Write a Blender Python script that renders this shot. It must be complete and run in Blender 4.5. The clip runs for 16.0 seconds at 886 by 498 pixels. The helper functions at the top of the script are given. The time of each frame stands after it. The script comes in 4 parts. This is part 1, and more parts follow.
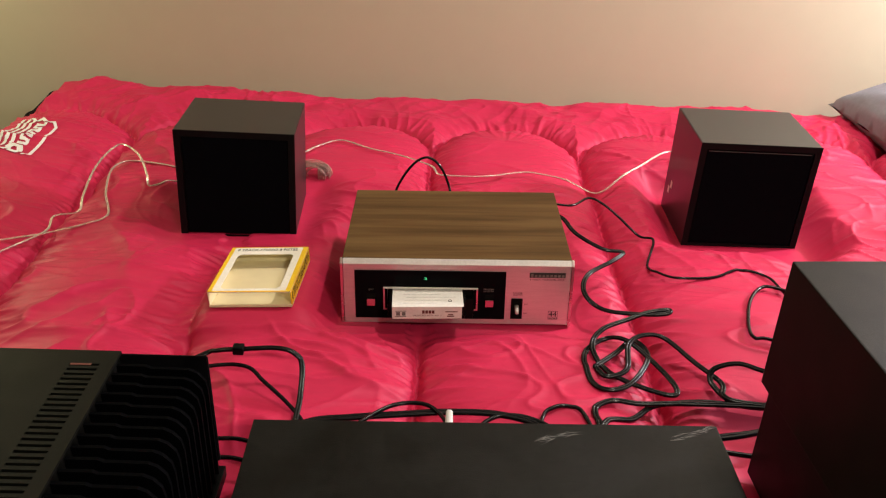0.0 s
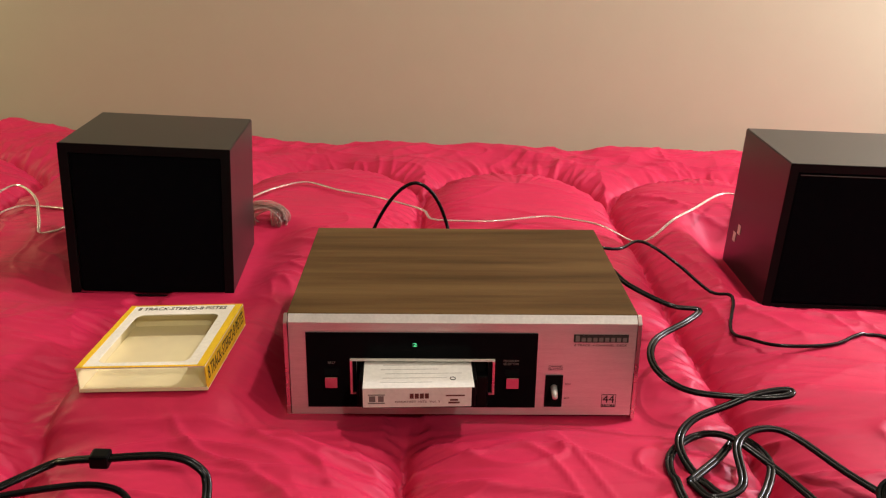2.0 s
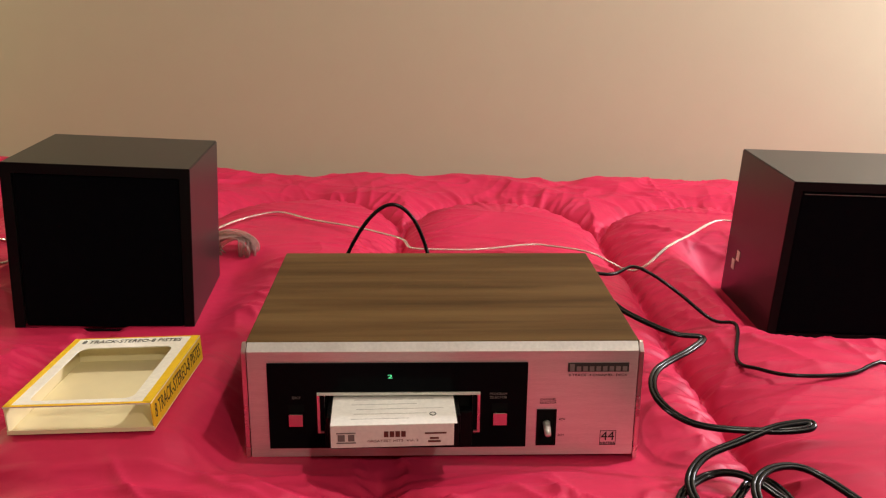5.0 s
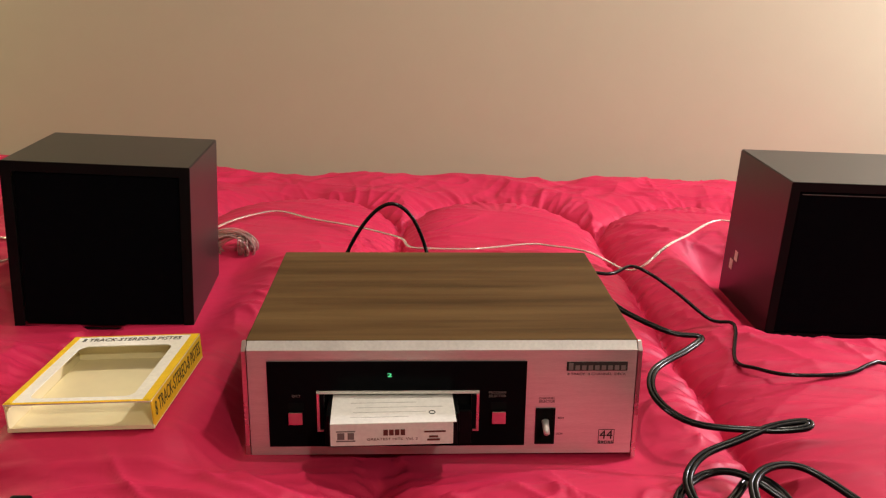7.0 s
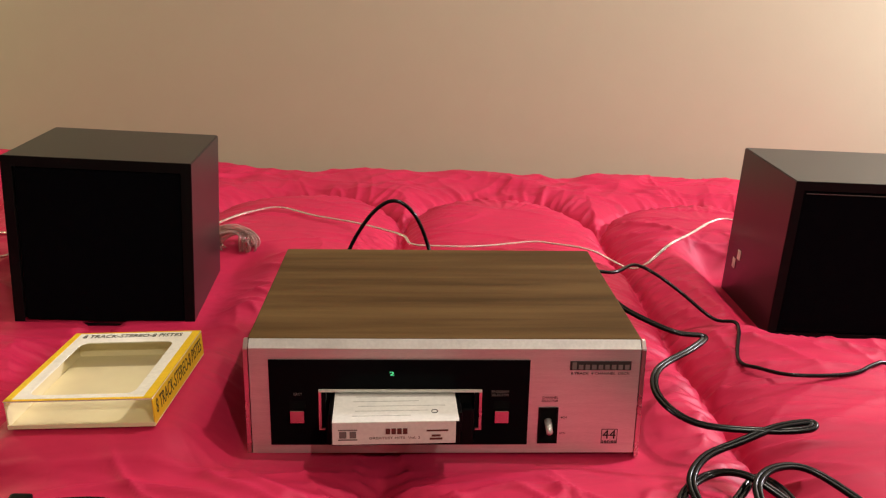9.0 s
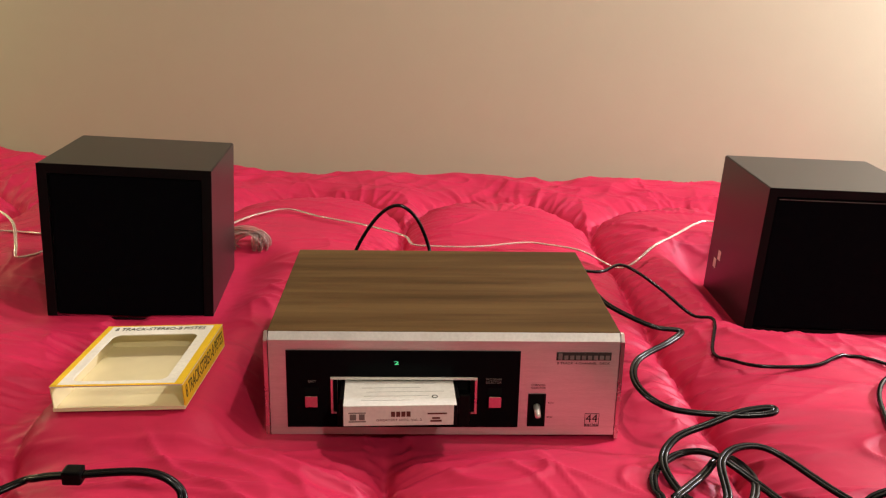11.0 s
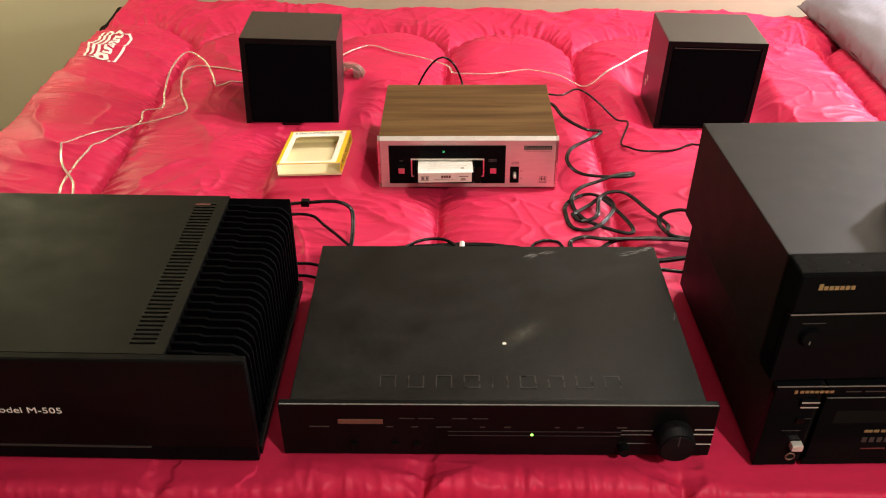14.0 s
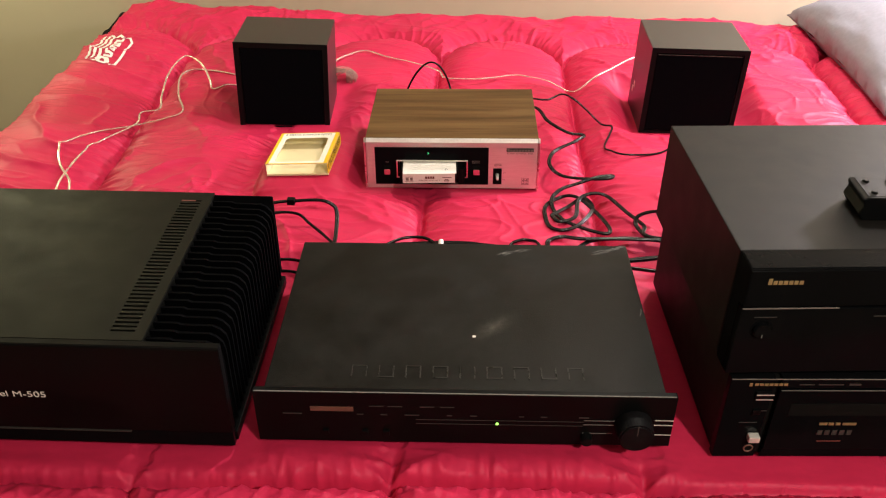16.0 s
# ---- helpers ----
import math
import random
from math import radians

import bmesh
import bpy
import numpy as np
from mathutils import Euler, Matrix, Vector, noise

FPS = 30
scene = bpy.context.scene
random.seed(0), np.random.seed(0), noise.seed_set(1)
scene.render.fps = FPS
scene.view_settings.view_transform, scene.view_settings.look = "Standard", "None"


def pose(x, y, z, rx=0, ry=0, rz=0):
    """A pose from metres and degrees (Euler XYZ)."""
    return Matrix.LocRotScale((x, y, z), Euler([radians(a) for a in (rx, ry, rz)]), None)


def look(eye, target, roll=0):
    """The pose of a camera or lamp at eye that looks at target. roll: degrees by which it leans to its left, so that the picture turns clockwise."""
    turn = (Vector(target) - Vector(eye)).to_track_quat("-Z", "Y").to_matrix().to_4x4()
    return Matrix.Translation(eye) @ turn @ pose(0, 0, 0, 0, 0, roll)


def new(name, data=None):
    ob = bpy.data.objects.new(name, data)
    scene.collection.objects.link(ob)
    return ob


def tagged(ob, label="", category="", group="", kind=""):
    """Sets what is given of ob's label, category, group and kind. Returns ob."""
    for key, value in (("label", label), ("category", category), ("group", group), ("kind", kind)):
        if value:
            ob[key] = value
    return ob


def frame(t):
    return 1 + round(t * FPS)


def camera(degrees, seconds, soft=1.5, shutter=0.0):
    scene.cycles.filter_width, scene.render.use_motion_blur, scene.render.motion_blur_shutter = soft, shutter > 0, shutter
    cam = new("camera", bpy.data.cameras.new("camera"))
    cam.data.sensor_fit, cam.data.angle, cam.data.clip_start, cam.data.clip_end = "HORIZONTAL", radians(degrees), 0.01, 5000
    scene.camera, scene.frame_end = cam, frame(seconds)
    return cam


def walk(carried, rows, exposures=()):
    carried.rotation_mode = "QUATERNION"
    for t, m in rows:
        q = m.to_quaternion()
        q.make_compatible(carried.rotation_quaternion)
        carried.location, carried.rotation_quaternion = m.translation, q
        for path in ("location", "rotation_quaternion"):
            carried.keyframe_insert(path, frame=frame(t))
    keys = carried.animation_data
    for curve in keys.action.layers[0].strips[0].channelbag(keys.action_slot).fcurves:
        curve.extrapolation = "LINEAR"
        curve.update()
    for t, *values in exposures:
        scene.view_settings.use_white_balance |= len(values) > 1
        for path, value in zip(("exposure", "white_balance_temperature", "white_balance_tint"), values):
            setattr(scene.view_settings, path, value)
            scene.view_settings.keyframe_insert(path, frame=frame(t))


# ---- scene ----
cam = camera(54.9, 16.0, soft=1.2)
PATH = [
    (0, (-0.016, 0.018, 0.691), (-0.011, 1.769, -0.276), 2.0),
    (0.5, (-0.031, 0.045, 0.677), (-0.023, 1.796, -0.291), 2.0),
    (1, (-0.052, 0.156, 0.623), (-0.035, 1.932, -0.296), 2.1),
    (1.5, (-0.031, 0.285, 0.516), (-0.017, 2.126, -0.264), 2.0),
    (2, (-0.022, 0.356, 0.449), (0.002, 2.21, -0.301), 1.8),
    (2.5, (-0.016, 0.402, 0.424), (0.011, 2.257, -0.323), 1.7),
    (3, (-0.009, 0.425, 0.404), (0.026, 2.305, -0.277), 1.4),
    (3.5, (-0.01, 0.433, 0.393), (0.033, 2.322, -0.261), 1.4),
    (4, (-0.014, 0.425, 0.394), (0.035, 2.317, -0.251), 1.5),
    (6.5, (-0.015, 0.421, 0.398), (0.048, 2.314, -0.244), 1.7),
    (7, (-0.016, 0.42, 0.397), (0.046, 2.313, -0.247), 1.8),
    (7.5, (-0.017, 0.423, 0.397), (0.043, 2.316, -0.248), 1.9),
    (8, (-0.019, 0.424, 0.395), (0.042, 2.317, -0.247), 2.0),
    (8.5, (-0.019, 0.425, 0.396), (0.043, 2.316, -0.251), 2.1),
    (10.8, (-0.018, 0.387, 0.416), (0.047, 2.275, -0.241), 2.1),
    (11, (-0.022, 0.351, 0.428), (0.043, 2.238, -0.232), 2.3),
    (11.5, (-0.04, 0.208, 0.484), (0.017, 2.05, -0.293), 2.3),
    (12, (-0.053, 0.048, 0.549), (-0.011, 1.842, -0.336), 2.1),
    (12.5, (0.01, -0.098, 0.618), (0.038, 1.649, -0.355), 2.3),
    (13, (0.017, -0.227, 0.706), (-0.012, 1.443, -0.394), 1.5),
    (13.5, (-0.021, -0.29, 0.774), (-0.055, 1.351, -0.369), 0.6),
    (14, (-0.007, -0.326, 0.816), (-0.041, 1.314, -0.328), 0.5),
    (14.5, (0.048, -0.355, 0.823), (0.009, 1.29, -0.316), 0.8),
    (15, (0.056, -0.368, 0.826), (0.008, 1.274, -0.314), 0.8),
    (15.5, (0.049, -0.363, 0.825), (-0.009, 1.28, -0.313), 0.6),
    (16, (0.046, -0.367, 0.826), (-0.015, 1.283, -0.303), 0.5),
]
walk(cam, [(t, look(eye, target, roll)) for t, eye, target, roll in PATH],
     exposures=[(0, -0.10), (3.0, -0.20), (8.5, -0.20), (11.0, -0.15), (12.5, 0.20), (13.0, 0.38), (13.5, 0.46), (14.5, 0.42), (16.0, 0.40)])

# ---- world, lamps, exposure ----
world = bpy.data.worlds.new("room_air")
scene.world = world
world.use_nodes = True
world.node_tree.nodes["Background"].inputs[0].default_value = (1.0, 0.82, 0.6, 1)
world.node_tree.nodes["Background"].inputs[1].default_value = 0.01


def lamp(name, place, watts, size, colour):
    data = bpy.data.lights.new(name, "POINT")
    data.energy, data.shadow_soft_size, data.color = watts, size, colour
    ob = new(name, data)
    ob.location = place
    return ob


def down_light(name, place, watts, size, colour):
    """A round lamp set flush in the ceiling, shining down."""
    data = bpy.data.lights.new(name, "AREA")
    data.shape, data.size, data.energy, data.color = "DISK", size, watts, colour
    ob = new(name, data)
    ob.location = place
    return ob


down_light("ceiling_lamp_light", (0.66, 1.40, 1.872), 21, 0.06, (1.0, 0.92, 0.80))
down_light("side_lamp_light", (-1.95, 1.40, 1.872), 5, 0.06, (1.0, 0.90, 0.56))
# Added fill with no known source; brightens the near cloth strip and the fronts.
down_light("front_fill_light", (1.00, -1.05, 1.872), 46, 0.12, (1.0, 0.91, 0.76))
lamp("bedside_lamp_light", (1.66, 1.68, 0.79), 118, 0.06, (1.0, 0.92, 1.0))
lamp("corner_lamp_light", (-1.42, 1.86, 0.55), 11, 0.05, (1.0, 0.93, 0.56))


# ---- materials ----
def mat(name, colour, rough=0.5, metal=0.0, spec=0.5, vary=0.12, scale=40.0, bump=0.0, bump_scale=200.0, coat=0.0, sheen=0.0,
        stretch=(1, 1, 1), emit=0.0, fine=0.06):
    m = bpy.data.materials.new(name)
    m.use_nodes = True
    nt = m.node_tree
    b = nt.nodes["Principled BSDF"]
    b.inputs["Metallic"].default_value = metal
    b.inputs["Specular IOR Level"].default_value = spec
    b.inputs["Coat Weight"].default_value = coat
    b.inputs["Coat Roughness"].default_value = 0.08
    b.inputs["Sheen Weight"].default_value = sheen
    b.inputs["Sheen Roughness"].default_value = 0.35
    co = nt.nodes.new("ShaderNodeTexCoord")
    mp = nt.nodes.new("ShaderNodeMapping")
    mp.inputs["Scale"].default_value = stretch
    nt.links.new(co.outputs["Object"], mp.inputs["Vector"])
    tones = []
    for sc, amount in ((scale, vary), (scale * 9, fine)):
        n = nt.nodes.new("ShaderNodeTexNoise")
        n.inputs["Scale"].default_value = sc
        n.inputs["Detail"].default_value = 4
        nt.links.new(mp.outputs[0], n.inputs["Vector"])
        r = nt.nodes.new("ShaderNodeMapRange")
        r.inputs["From Min"].default_value, r.inputs["From Max"].default_value = 0.3, 0.7
        r.inputs["To Min"].default_value, r.inputs["To Max"].default_value = 1 - amount, 1 + amount
        nt.links.new(n.outputs["Fac"], r.inputs["Value"])
        tones.append(r)
    mul = nt.nodes.new("ShaderNodeMath")
    mul.operation = "MULTIPLY"
    nt.links.new(tones[0].outputs[0], mul.inputs[0])
    nt.links.new(tones[1].outputs[0], mul.inputs[1])
    tint = nt.nodes.new("ShaderNodeVectorMath")
    tint.operation = "SCALE"
    tint.inputs[0].default_value = colour
    nt.links.new(mul.outputs[0], tint.inputs["Scale"])
    nt.links.new(tint.outputs[0], b.inputs["Base Color"])
    rr = nt.nodes.new("ShaderNodeMath")
    rr.operation = "MULTIPLY"
    rr.inputs[1].default_value = rough
    nt.links.new(tones[0].outputs[0], rr.inputs[0])
    nt.links.new(rr.outputs[0], b.inputs["Roughness"])
    if bump:
        n = nt.nodes.new("ShaderNodeTexNoise")
        n.inputs["Scale"].default_value = bump_scale
        n.inputs["Detail"].default_value = 3
        nt.links.new(mp.outputs[0], n.inputs["Vector"])
        bp = nt.nodes.new("ShaderNodeBump")
        bp.inputs["Strength"].default_value = bump
        bp.inputs["Distance"].default_value = 0.002
        nt.links.new(n.outputs["Fac"], bp.inputs["Height"])
        nt.links.new(bp.outputs[0], b.inputs["Normal"])
    if emit:
        b.inputs["Emission Color"].default_value = (*colour, 1)
        b.inputs["Emission Strength"].default_value = emit
    return m


def wood_mat(name):
    m = mat(name, (0.2, 0.125, 0.06), rough=0.45, spec=0.05, vary=0.1, scale=6, bump=0.08, bump_scale=120, stretch=(1, 12, 12))
    nt = m.node_tree
    b = nt.nodes["Principled BSDF"]
    co = nt.nodes.new("ShaderNodeTexCoord")
    mp = nt.nodes.new("ShaderNodeMapping")
    mp.inputs["Scale"].default_value = (2.0, 34, 34)
    nt.links.new(co.outputs["Object"], mp.inputs["Vector"])
    n = nt.nodes.new("ShaderNodeTexNoise")
    n.inputs["Scale"].default_value, n.inputs["Detail"].default_value, n.inputs["Distortion"].default_value = 1.6, 6, 0.35
    nt.links.new(mp.outputs[0], n.inputs["Vector"])
    ramp = nt.nodes.new("ShaderNodeValToRGB")
    e = ramp.color_ramp.elements
    e[0].position, e[0].color = 0.27, (0.046, 0.0255, 0.0095, 1)
    e[1].position, e[1].color = 0.75, (0.128, 0.076, 0.029, 1)
    mid = e.new(0.5)
    mid.color = (0.082, 0.045, 0.017, 1)
    nt.links.new(n.outputs["Fac"], ramp.inputs[0])
    nt.links.new(ramp.outputs[0], b.inputs["Base Color"])
    return m


def satin_mat():
    """Red satin with slack fine creases at three sizes."""
    m = mat("red_satin", (0.48, 0.019, 0.066), rough=0.50, spec=0.27, vary=0.07, scale=9, sheen=0.0, stretch=(0.6, 1.5, 1), fine=0.04)
    nt = m.node_tree
    b = nt.nodes["Principled BSDF"]
    b.inputs["Specular Tint"].default_value = (1.0, 0.58, 0.70, 1)
    co = nt.nodes.new("ShaderNodeTexCoord")
    last = None
    for sc, stretch, strength, dist in ((17, (0.7, 1.6, 1), 0.15, 0.004), (44, (1.5, 0.7, 1), 0.14, 0.0018), (130, (1, 1, 1), 0.14, 0.0007)):
        mp = nt.nodes.new("ShaderNodeMapping")
        mp.inputs["Scale"].default_value = stretch
        mp.inputs["Rotation"].default_value = (0, 0, sc * 0.21)
        nt.links.new(co.outputs["Object"], mp.inputs["Vector"])
        n = nt.nodes.new("ShaderNodeTexNoise")
        n.noise_type = "RIDGED_MULTIFRACTAL"
        n.inputs["Scale"].default_value, n.inputs["Detail"].default_value, n.inputs["Distortion"].default_value = sc, 2, 0.8
        nt.links.new(mp.outputs[0], n.inputs["Vector"])
        bp = nt.nodes.new("ShaderNodeBump")
        bp.inputs["Strength"].default_value, bp.inputs["Distance"].default_value = strength, dist
        nt.links.new(n.outputs["Fac"], bp.inputs["Height"])
        if last:
            nt.links.new(last.outputs[0], bp.inputs["Normal"])
        last = bp
    nt.links.new(last.outputs[0], b.inputs["Normal"])
    return m


CLOTH = satin_mat()
WALL = mat("beige_wall_paint", (0.450, 0.412, 0.290), rough=0.75, spec=0.25, vary=0.006, scale=2, bump=0.05, bump_scale=180, fine=0.01)
CEIL = mat("white_ceiling_paint", (0.62, 0.59, 0.54), rough=0.9, vary=0.03, scale=3)
FLOOR = mat("brown_carpet", (0.22, 0.16, 0.11), rough=0.95, vary=0.2, scale=60, bump=0.5)
SHEET = mat("cream_mattress_cloth", (0.6, 0.55, 0.48), rough=0.9, vary=0.06)
BLACK = mat("black_painted_steel", (0.0042, 0.0045, 0.0034), rough=0.50, spec=0.11, vary=0.15, scale=25, bump=0.18, bump_scale=900)
BLACKP = mat("scuffed_black_steel", (0.0050, 0.0052, 0.0045), rough=0.40, spec=0.13, vary=0.30, scale=14, bump=0.22, bump_scale=800, fine=0.3)


def add_smudge(m, place, turn, size, colour):
    """A soft pale rub mark with an uneven outline."""
    nt = m.node_tree
    b = nt.nodes["Principled BSDF"]
    old = b.inputs["Base Color"].links[0].from_socket
    co = nt.nodes.new("ShaderNodeTexCoord")
    mp = nt.nodes.new("ShaderNodeMapping")
    mp.vector_type = "TEXTURE"
    mp.inputs["Location"].default_value, mp.inputs["Rotation"].default_value, mp.inputs["Scale"].default_value = place, (0, 0, turn), size
    gr = nt.nodes.new("ShaderNodeTexGradient")
    gr.gradient_type = "QUADRATIC_SPHERE"
    n = nt.nodes.new("ShaderNodeTexNoise")
    n.inputs["Scale"].default_value, n.inputs["Detail"].default_value = 160, 4
    mul = nt.nodes.new("ShaderNodeMath")
    mul.operation = "MULTIPLY"
    mix = nt.nodes.new("ShaderNodeMix")
    mix.data_type = "RGBA"
    nt.links.new(co.outputs["Object"], mp.inputs["Vector"])
    nt.links.new(co.outputs["Object"], n.inputs["Vector"])
    nt.links.new(mp.outputs[0], gr.inputs["Vector"])
    nt.links.new(gr.outputs["Fac"], mul.inputs[0])
    nt.links.new(n.outputs["Fac"], mul.inputs[1])
    nt.links.new(mul.outputs[0], mix.inputs["Factor"])
    nt.links.new(old, mix.inputs["A"])
    mix.inputs["B"].default_value = (*colour, 1)
    nt.links.new(mix.outputs["Result"], b.inputs["Base Color"])


add_smudge(BLACKP, (0.040, 0.137, 0.083), 0.75, (0.055, 0.022, 0.05), (0.075, 0.073, 0.062))
# Lighter black for the embossed marks: the glint on their edges is put into the colour.
GLINT = mat("glint_toned_black_steel", (0.016, 0.016, 0.014), rough=0.34, spec=0.3, vary=0.5, scale=60)
GREYC = mat("dark_grey_textured_steel", (0.0054, 0.0053, 0.0049), rough=0.52, spec=0.13, vary=0.08, scale=25, bump=0.12, bump_scale=900)
FINM = mat("black_anodised_fins", (0.0010, 0.0011, 0.0015), rough=0.7, spec=0.02, vary=0.2, scale=60)
SATIN = mat("black_satin_plastic", (0.0022, 0.0025, 0.0028), rough=0.36, spec=0.10, vary=0.2, scale=20)
GLOSS = mat("black_gloss_plastic", (0.0030, 0.0032, 0.0038), rough=0.14, spec=0.025, vary=0.15, scale=15)
MATT = mat("black_matt_plastic", (0.0032, 0.0032, 0.004), rough=0.6, spec=0.12, vary=0.2, scale=40)
VINYL = mat("black_vinyl_wrap", (0.007, 0.007, 0.0072), rough=0.38, spec=0.9, vary=0.0, scale=20, fine=0.0)
GRILLE = mat("black_grille_cloth", (0.0016, 0.0020, 0.0034), rough=0.95, spec=0.05, vary=0.2, scale=60, bump=0.4, bump_scale=1500)
DARK = mat("dark_inside", (0.003, 0.003, 0.003), rough=0.9, spec=0.1)
SILVER = mat("brushed_aluminium", (0.68, 0.67, 0.655), rough=0.40, metal=0.8, vary=0.05, scale=25, bump=0.05, bump_scale=160, stretch=(1, 14, 14))
BRIGHT = mat("bright_aluminium", (0.72, 0.71, 0.68), rough=0.32, metal=0.5, vary=0.06)
PINKF = mat("pale_chrome_trim", (0.72, 0.62, 0.6), rough=0.28, metal=1.0, vary=0.05)
BUTTON = mat("satin_metal_button", (0.62, 0.5, 0.49), rough=0.2, metal=1.0, vary=0.05)
WOOD = wood_mat("walnut_veneer")
LABEL = mat("white_paper_label", (0.70, 0.68, 0.63), rough=0.55, vary=0.05, scale=30)
CREAM = mat("cream_card", (0.78, 0.69, 0.43), rough=0.8, vary=0.025, scale=8, fine=0.015)
CARDW = mat("white_printed_card", (0.80, 0.77, 0.68), rough=0.5, vary=0.05, scale=30)
YELLOW = mat("yellow_printed_card", (0.78, 0.50, 0.018), rough=0.45, vary=0.06, scale=30)
INK = mat("black_ink", (0.02, 0.018, 0.016), rough=0.6, vary=0.1)
INKG = mat("grey_ink", (0.16, 0.14, 0.13), rough=0.6, vary=0.1)
INKL = mat("pale_grey_ink", (0.48, 0.46, 0.43), rough=0.6, vary=0.2, scale=400)
FAINT = mat("dim_print", (0.028, 0.027, 0.025), rough=0.6, vary=0.1)
RUST = mat("dull_red_print", (0.11, 0.024, 0.018), rough=0.6, vary=0.1)
WHITEP = mat("white_print", (0.72, 0.72, 0.70), rough=0.55, vary=0.05)
GOLD = mat("gold_print", (0.33, 0.25, 0.12), rough=0.4, metal=0.5, vary=0.06)
COPPER = mat("copper_badge", (0.14, 0.075, 0.055), rough=0.45, metal=0.3, vary=0.1)
GREEN = mat("green_light", (0.10, 0.85, 0.35), rough=0.4, emit=0.9)
GREENB = mat("lit_green_lamp", (0.35, 1.0, 0.15), rough=0.4, emit=1.3)
RUBBER = mat("black_cable_rubber", (0.004, 0.004, 0.0045), rough=0.24, spec=0.22, vary=0.15, scale=60)
CLEARW = mat("clear_speaker_wire", (0.72, 0.50, 0.46), rough=0.16, spec=0.6, vary=0.12, scale=80, coat=0.2)
CLEARW.node_tree.nodes["Principled BSDF"].inputs["Transmission Weight"].default_value = 0.75
PILLOW = mat("grey_pillow_cotton", (0.20, 0.20, 0.225), rough=0.85, spec=0.2, vary=0.05, scale=12, bump=0.25, bump_scale=60)
SCUFF_LINE = mat("grey_scuff_and_line", (0.12, 0.118, 0.11), rough=0.7, vary=0.3, scale=200)


# ---- helpers for meshes ----
def link_mesh(name, bm, material, smooth=False):
    me = bpy.data.meshes.new(name)
    bm.to_mesh(me)
    bm.free()
    me.materials.append(material)
    if smooth:
        for p in me.polygons:
            p.use_smooth = True
    return me


def part(name, bm, material, parent, label="", smooth=False):
    ob = new(name, link_mesh(name, bm, material, smooth))
    ob.parent = parent
    if label:
        ob["label"] = label
    return ob


def thing(name, m, label, category, group="", kind=""):
    ob = new(name)
    ob.empty_display_size = 0.05
    ob.matrix_world = m
    return tagged(ob, label, category, group, kind)


def add_box(bm, x0, x1, y0, y1, z0, z1, bevel=0.0, m=None, seg=2):
    r = bmesh.ops.create_cube(bm, size=1.0)
    vs = r["verts"]
    bmesh.ops.scale(bm, vec=(x1 - x0, y1 - y0, z1 - z0), verts=vs)
    bmesh.ops.translate(bm, vec=((x0 + x1) / 2, (y0 + y1) / 2, (z0 + z1) / 2), verts=vs)
    if m is not None:
        bmesh.ops.transform(bm, matrix=m, verts=vs)
    if bevel:
        es = list({e for v in vs for e in v.link_edges})
        bmesh.ops.bevel(bm, geom=es, offset=bevel, segments=seg, affect="EDGES", profile=0.6)
    return bm


def box(x0, x1, y0, y1, z0, z1, bevel=0.0, m=None, seg=2):
    return add_box(bmesh.new(), x0, x1, y0, y1, z0, z1, bevel, m, seg)


def boxes(rows, bevel=0.0, m=None):
    bm = bmesh.new()
    for r in rows:
        add_box(bm, *r, bevel=bevel, m=m)
    return bm


def prism(points, x0, x1, bevel=0.0):
    """A profile of (y, z) points, drawn out along x."""
    bm = bmesh.new()
    a = [bm.verts.new((x0, y, z)) for y, z in points]
    b = [bm.verts.new((x1, y, z)) for y, z in points]
    n = len(points)
    bm.faces.new(a)
    bm.faces.new(b[::-1])
    for i in range(n):
        bm.faces.new((a[i], b[i], b[(i + 1) % n], a[(i + 1) % n]))
    bmesh.ops.recalc_face_normals(bm, faces=bm.faces)
    if bevel:
        bmesh.ops.bevel(bm, geom=list(bm.edges), offset=bevel, segments=2, affect="EDGES")
    return bm


def add_cyl(bm, m, r0, r1, h, n=24, bevel=0.0):
    """A cylinder or cone whose base stands at m and which rises by h along m's z."""
    r = bmesh.ops.create_cone(bm, cap_ends=True, segments=n, radius1=r0, radius2=r1, depth=h)
    bmesh.ops.translate(bm, vec=(0, 0, h / 2), verts=r["verts"])
    bmesh.ops.transform(bm, matrix=m, verts=r["verts"])
    if bevel:
        es = [e for e in {e for v in r["verts"] for e in v.link_edges} if max(len(f.verts) for f in e.link_faces) > 4]
        bmesh.ops.bevel(bm, geom=es, offset=bevel, segments=2, affect="EDGES")
    return bm


def cyl(m, r0, r1, h, n=24, bevel=0.0):
    return add_cyl(bmesh.new(), m, r0, r1, h, n, bevel)


def add_ring(bm, m, R, r, n=24, k=8):
    rows = []
    for i in range(n):
        a = 2 * math.pi * i / n
        rows.append([bm.verts.new(m @ Vector(((R + r * math.cos(b)) * math.cos(a), (R + r * math.cos(b)) * math.sin(a), r * math.sin(b))))
                     for b in [2 * math.pi * j / k for j in range(k)]])
    for i in range(n):
        p, q = rows[i], rows[(i + 1) % n]
        for j in range(k):
            bm.faces.new((p[j], q[j], q[(j + 1) % k], p[(j + 1) % k]))
    return bm


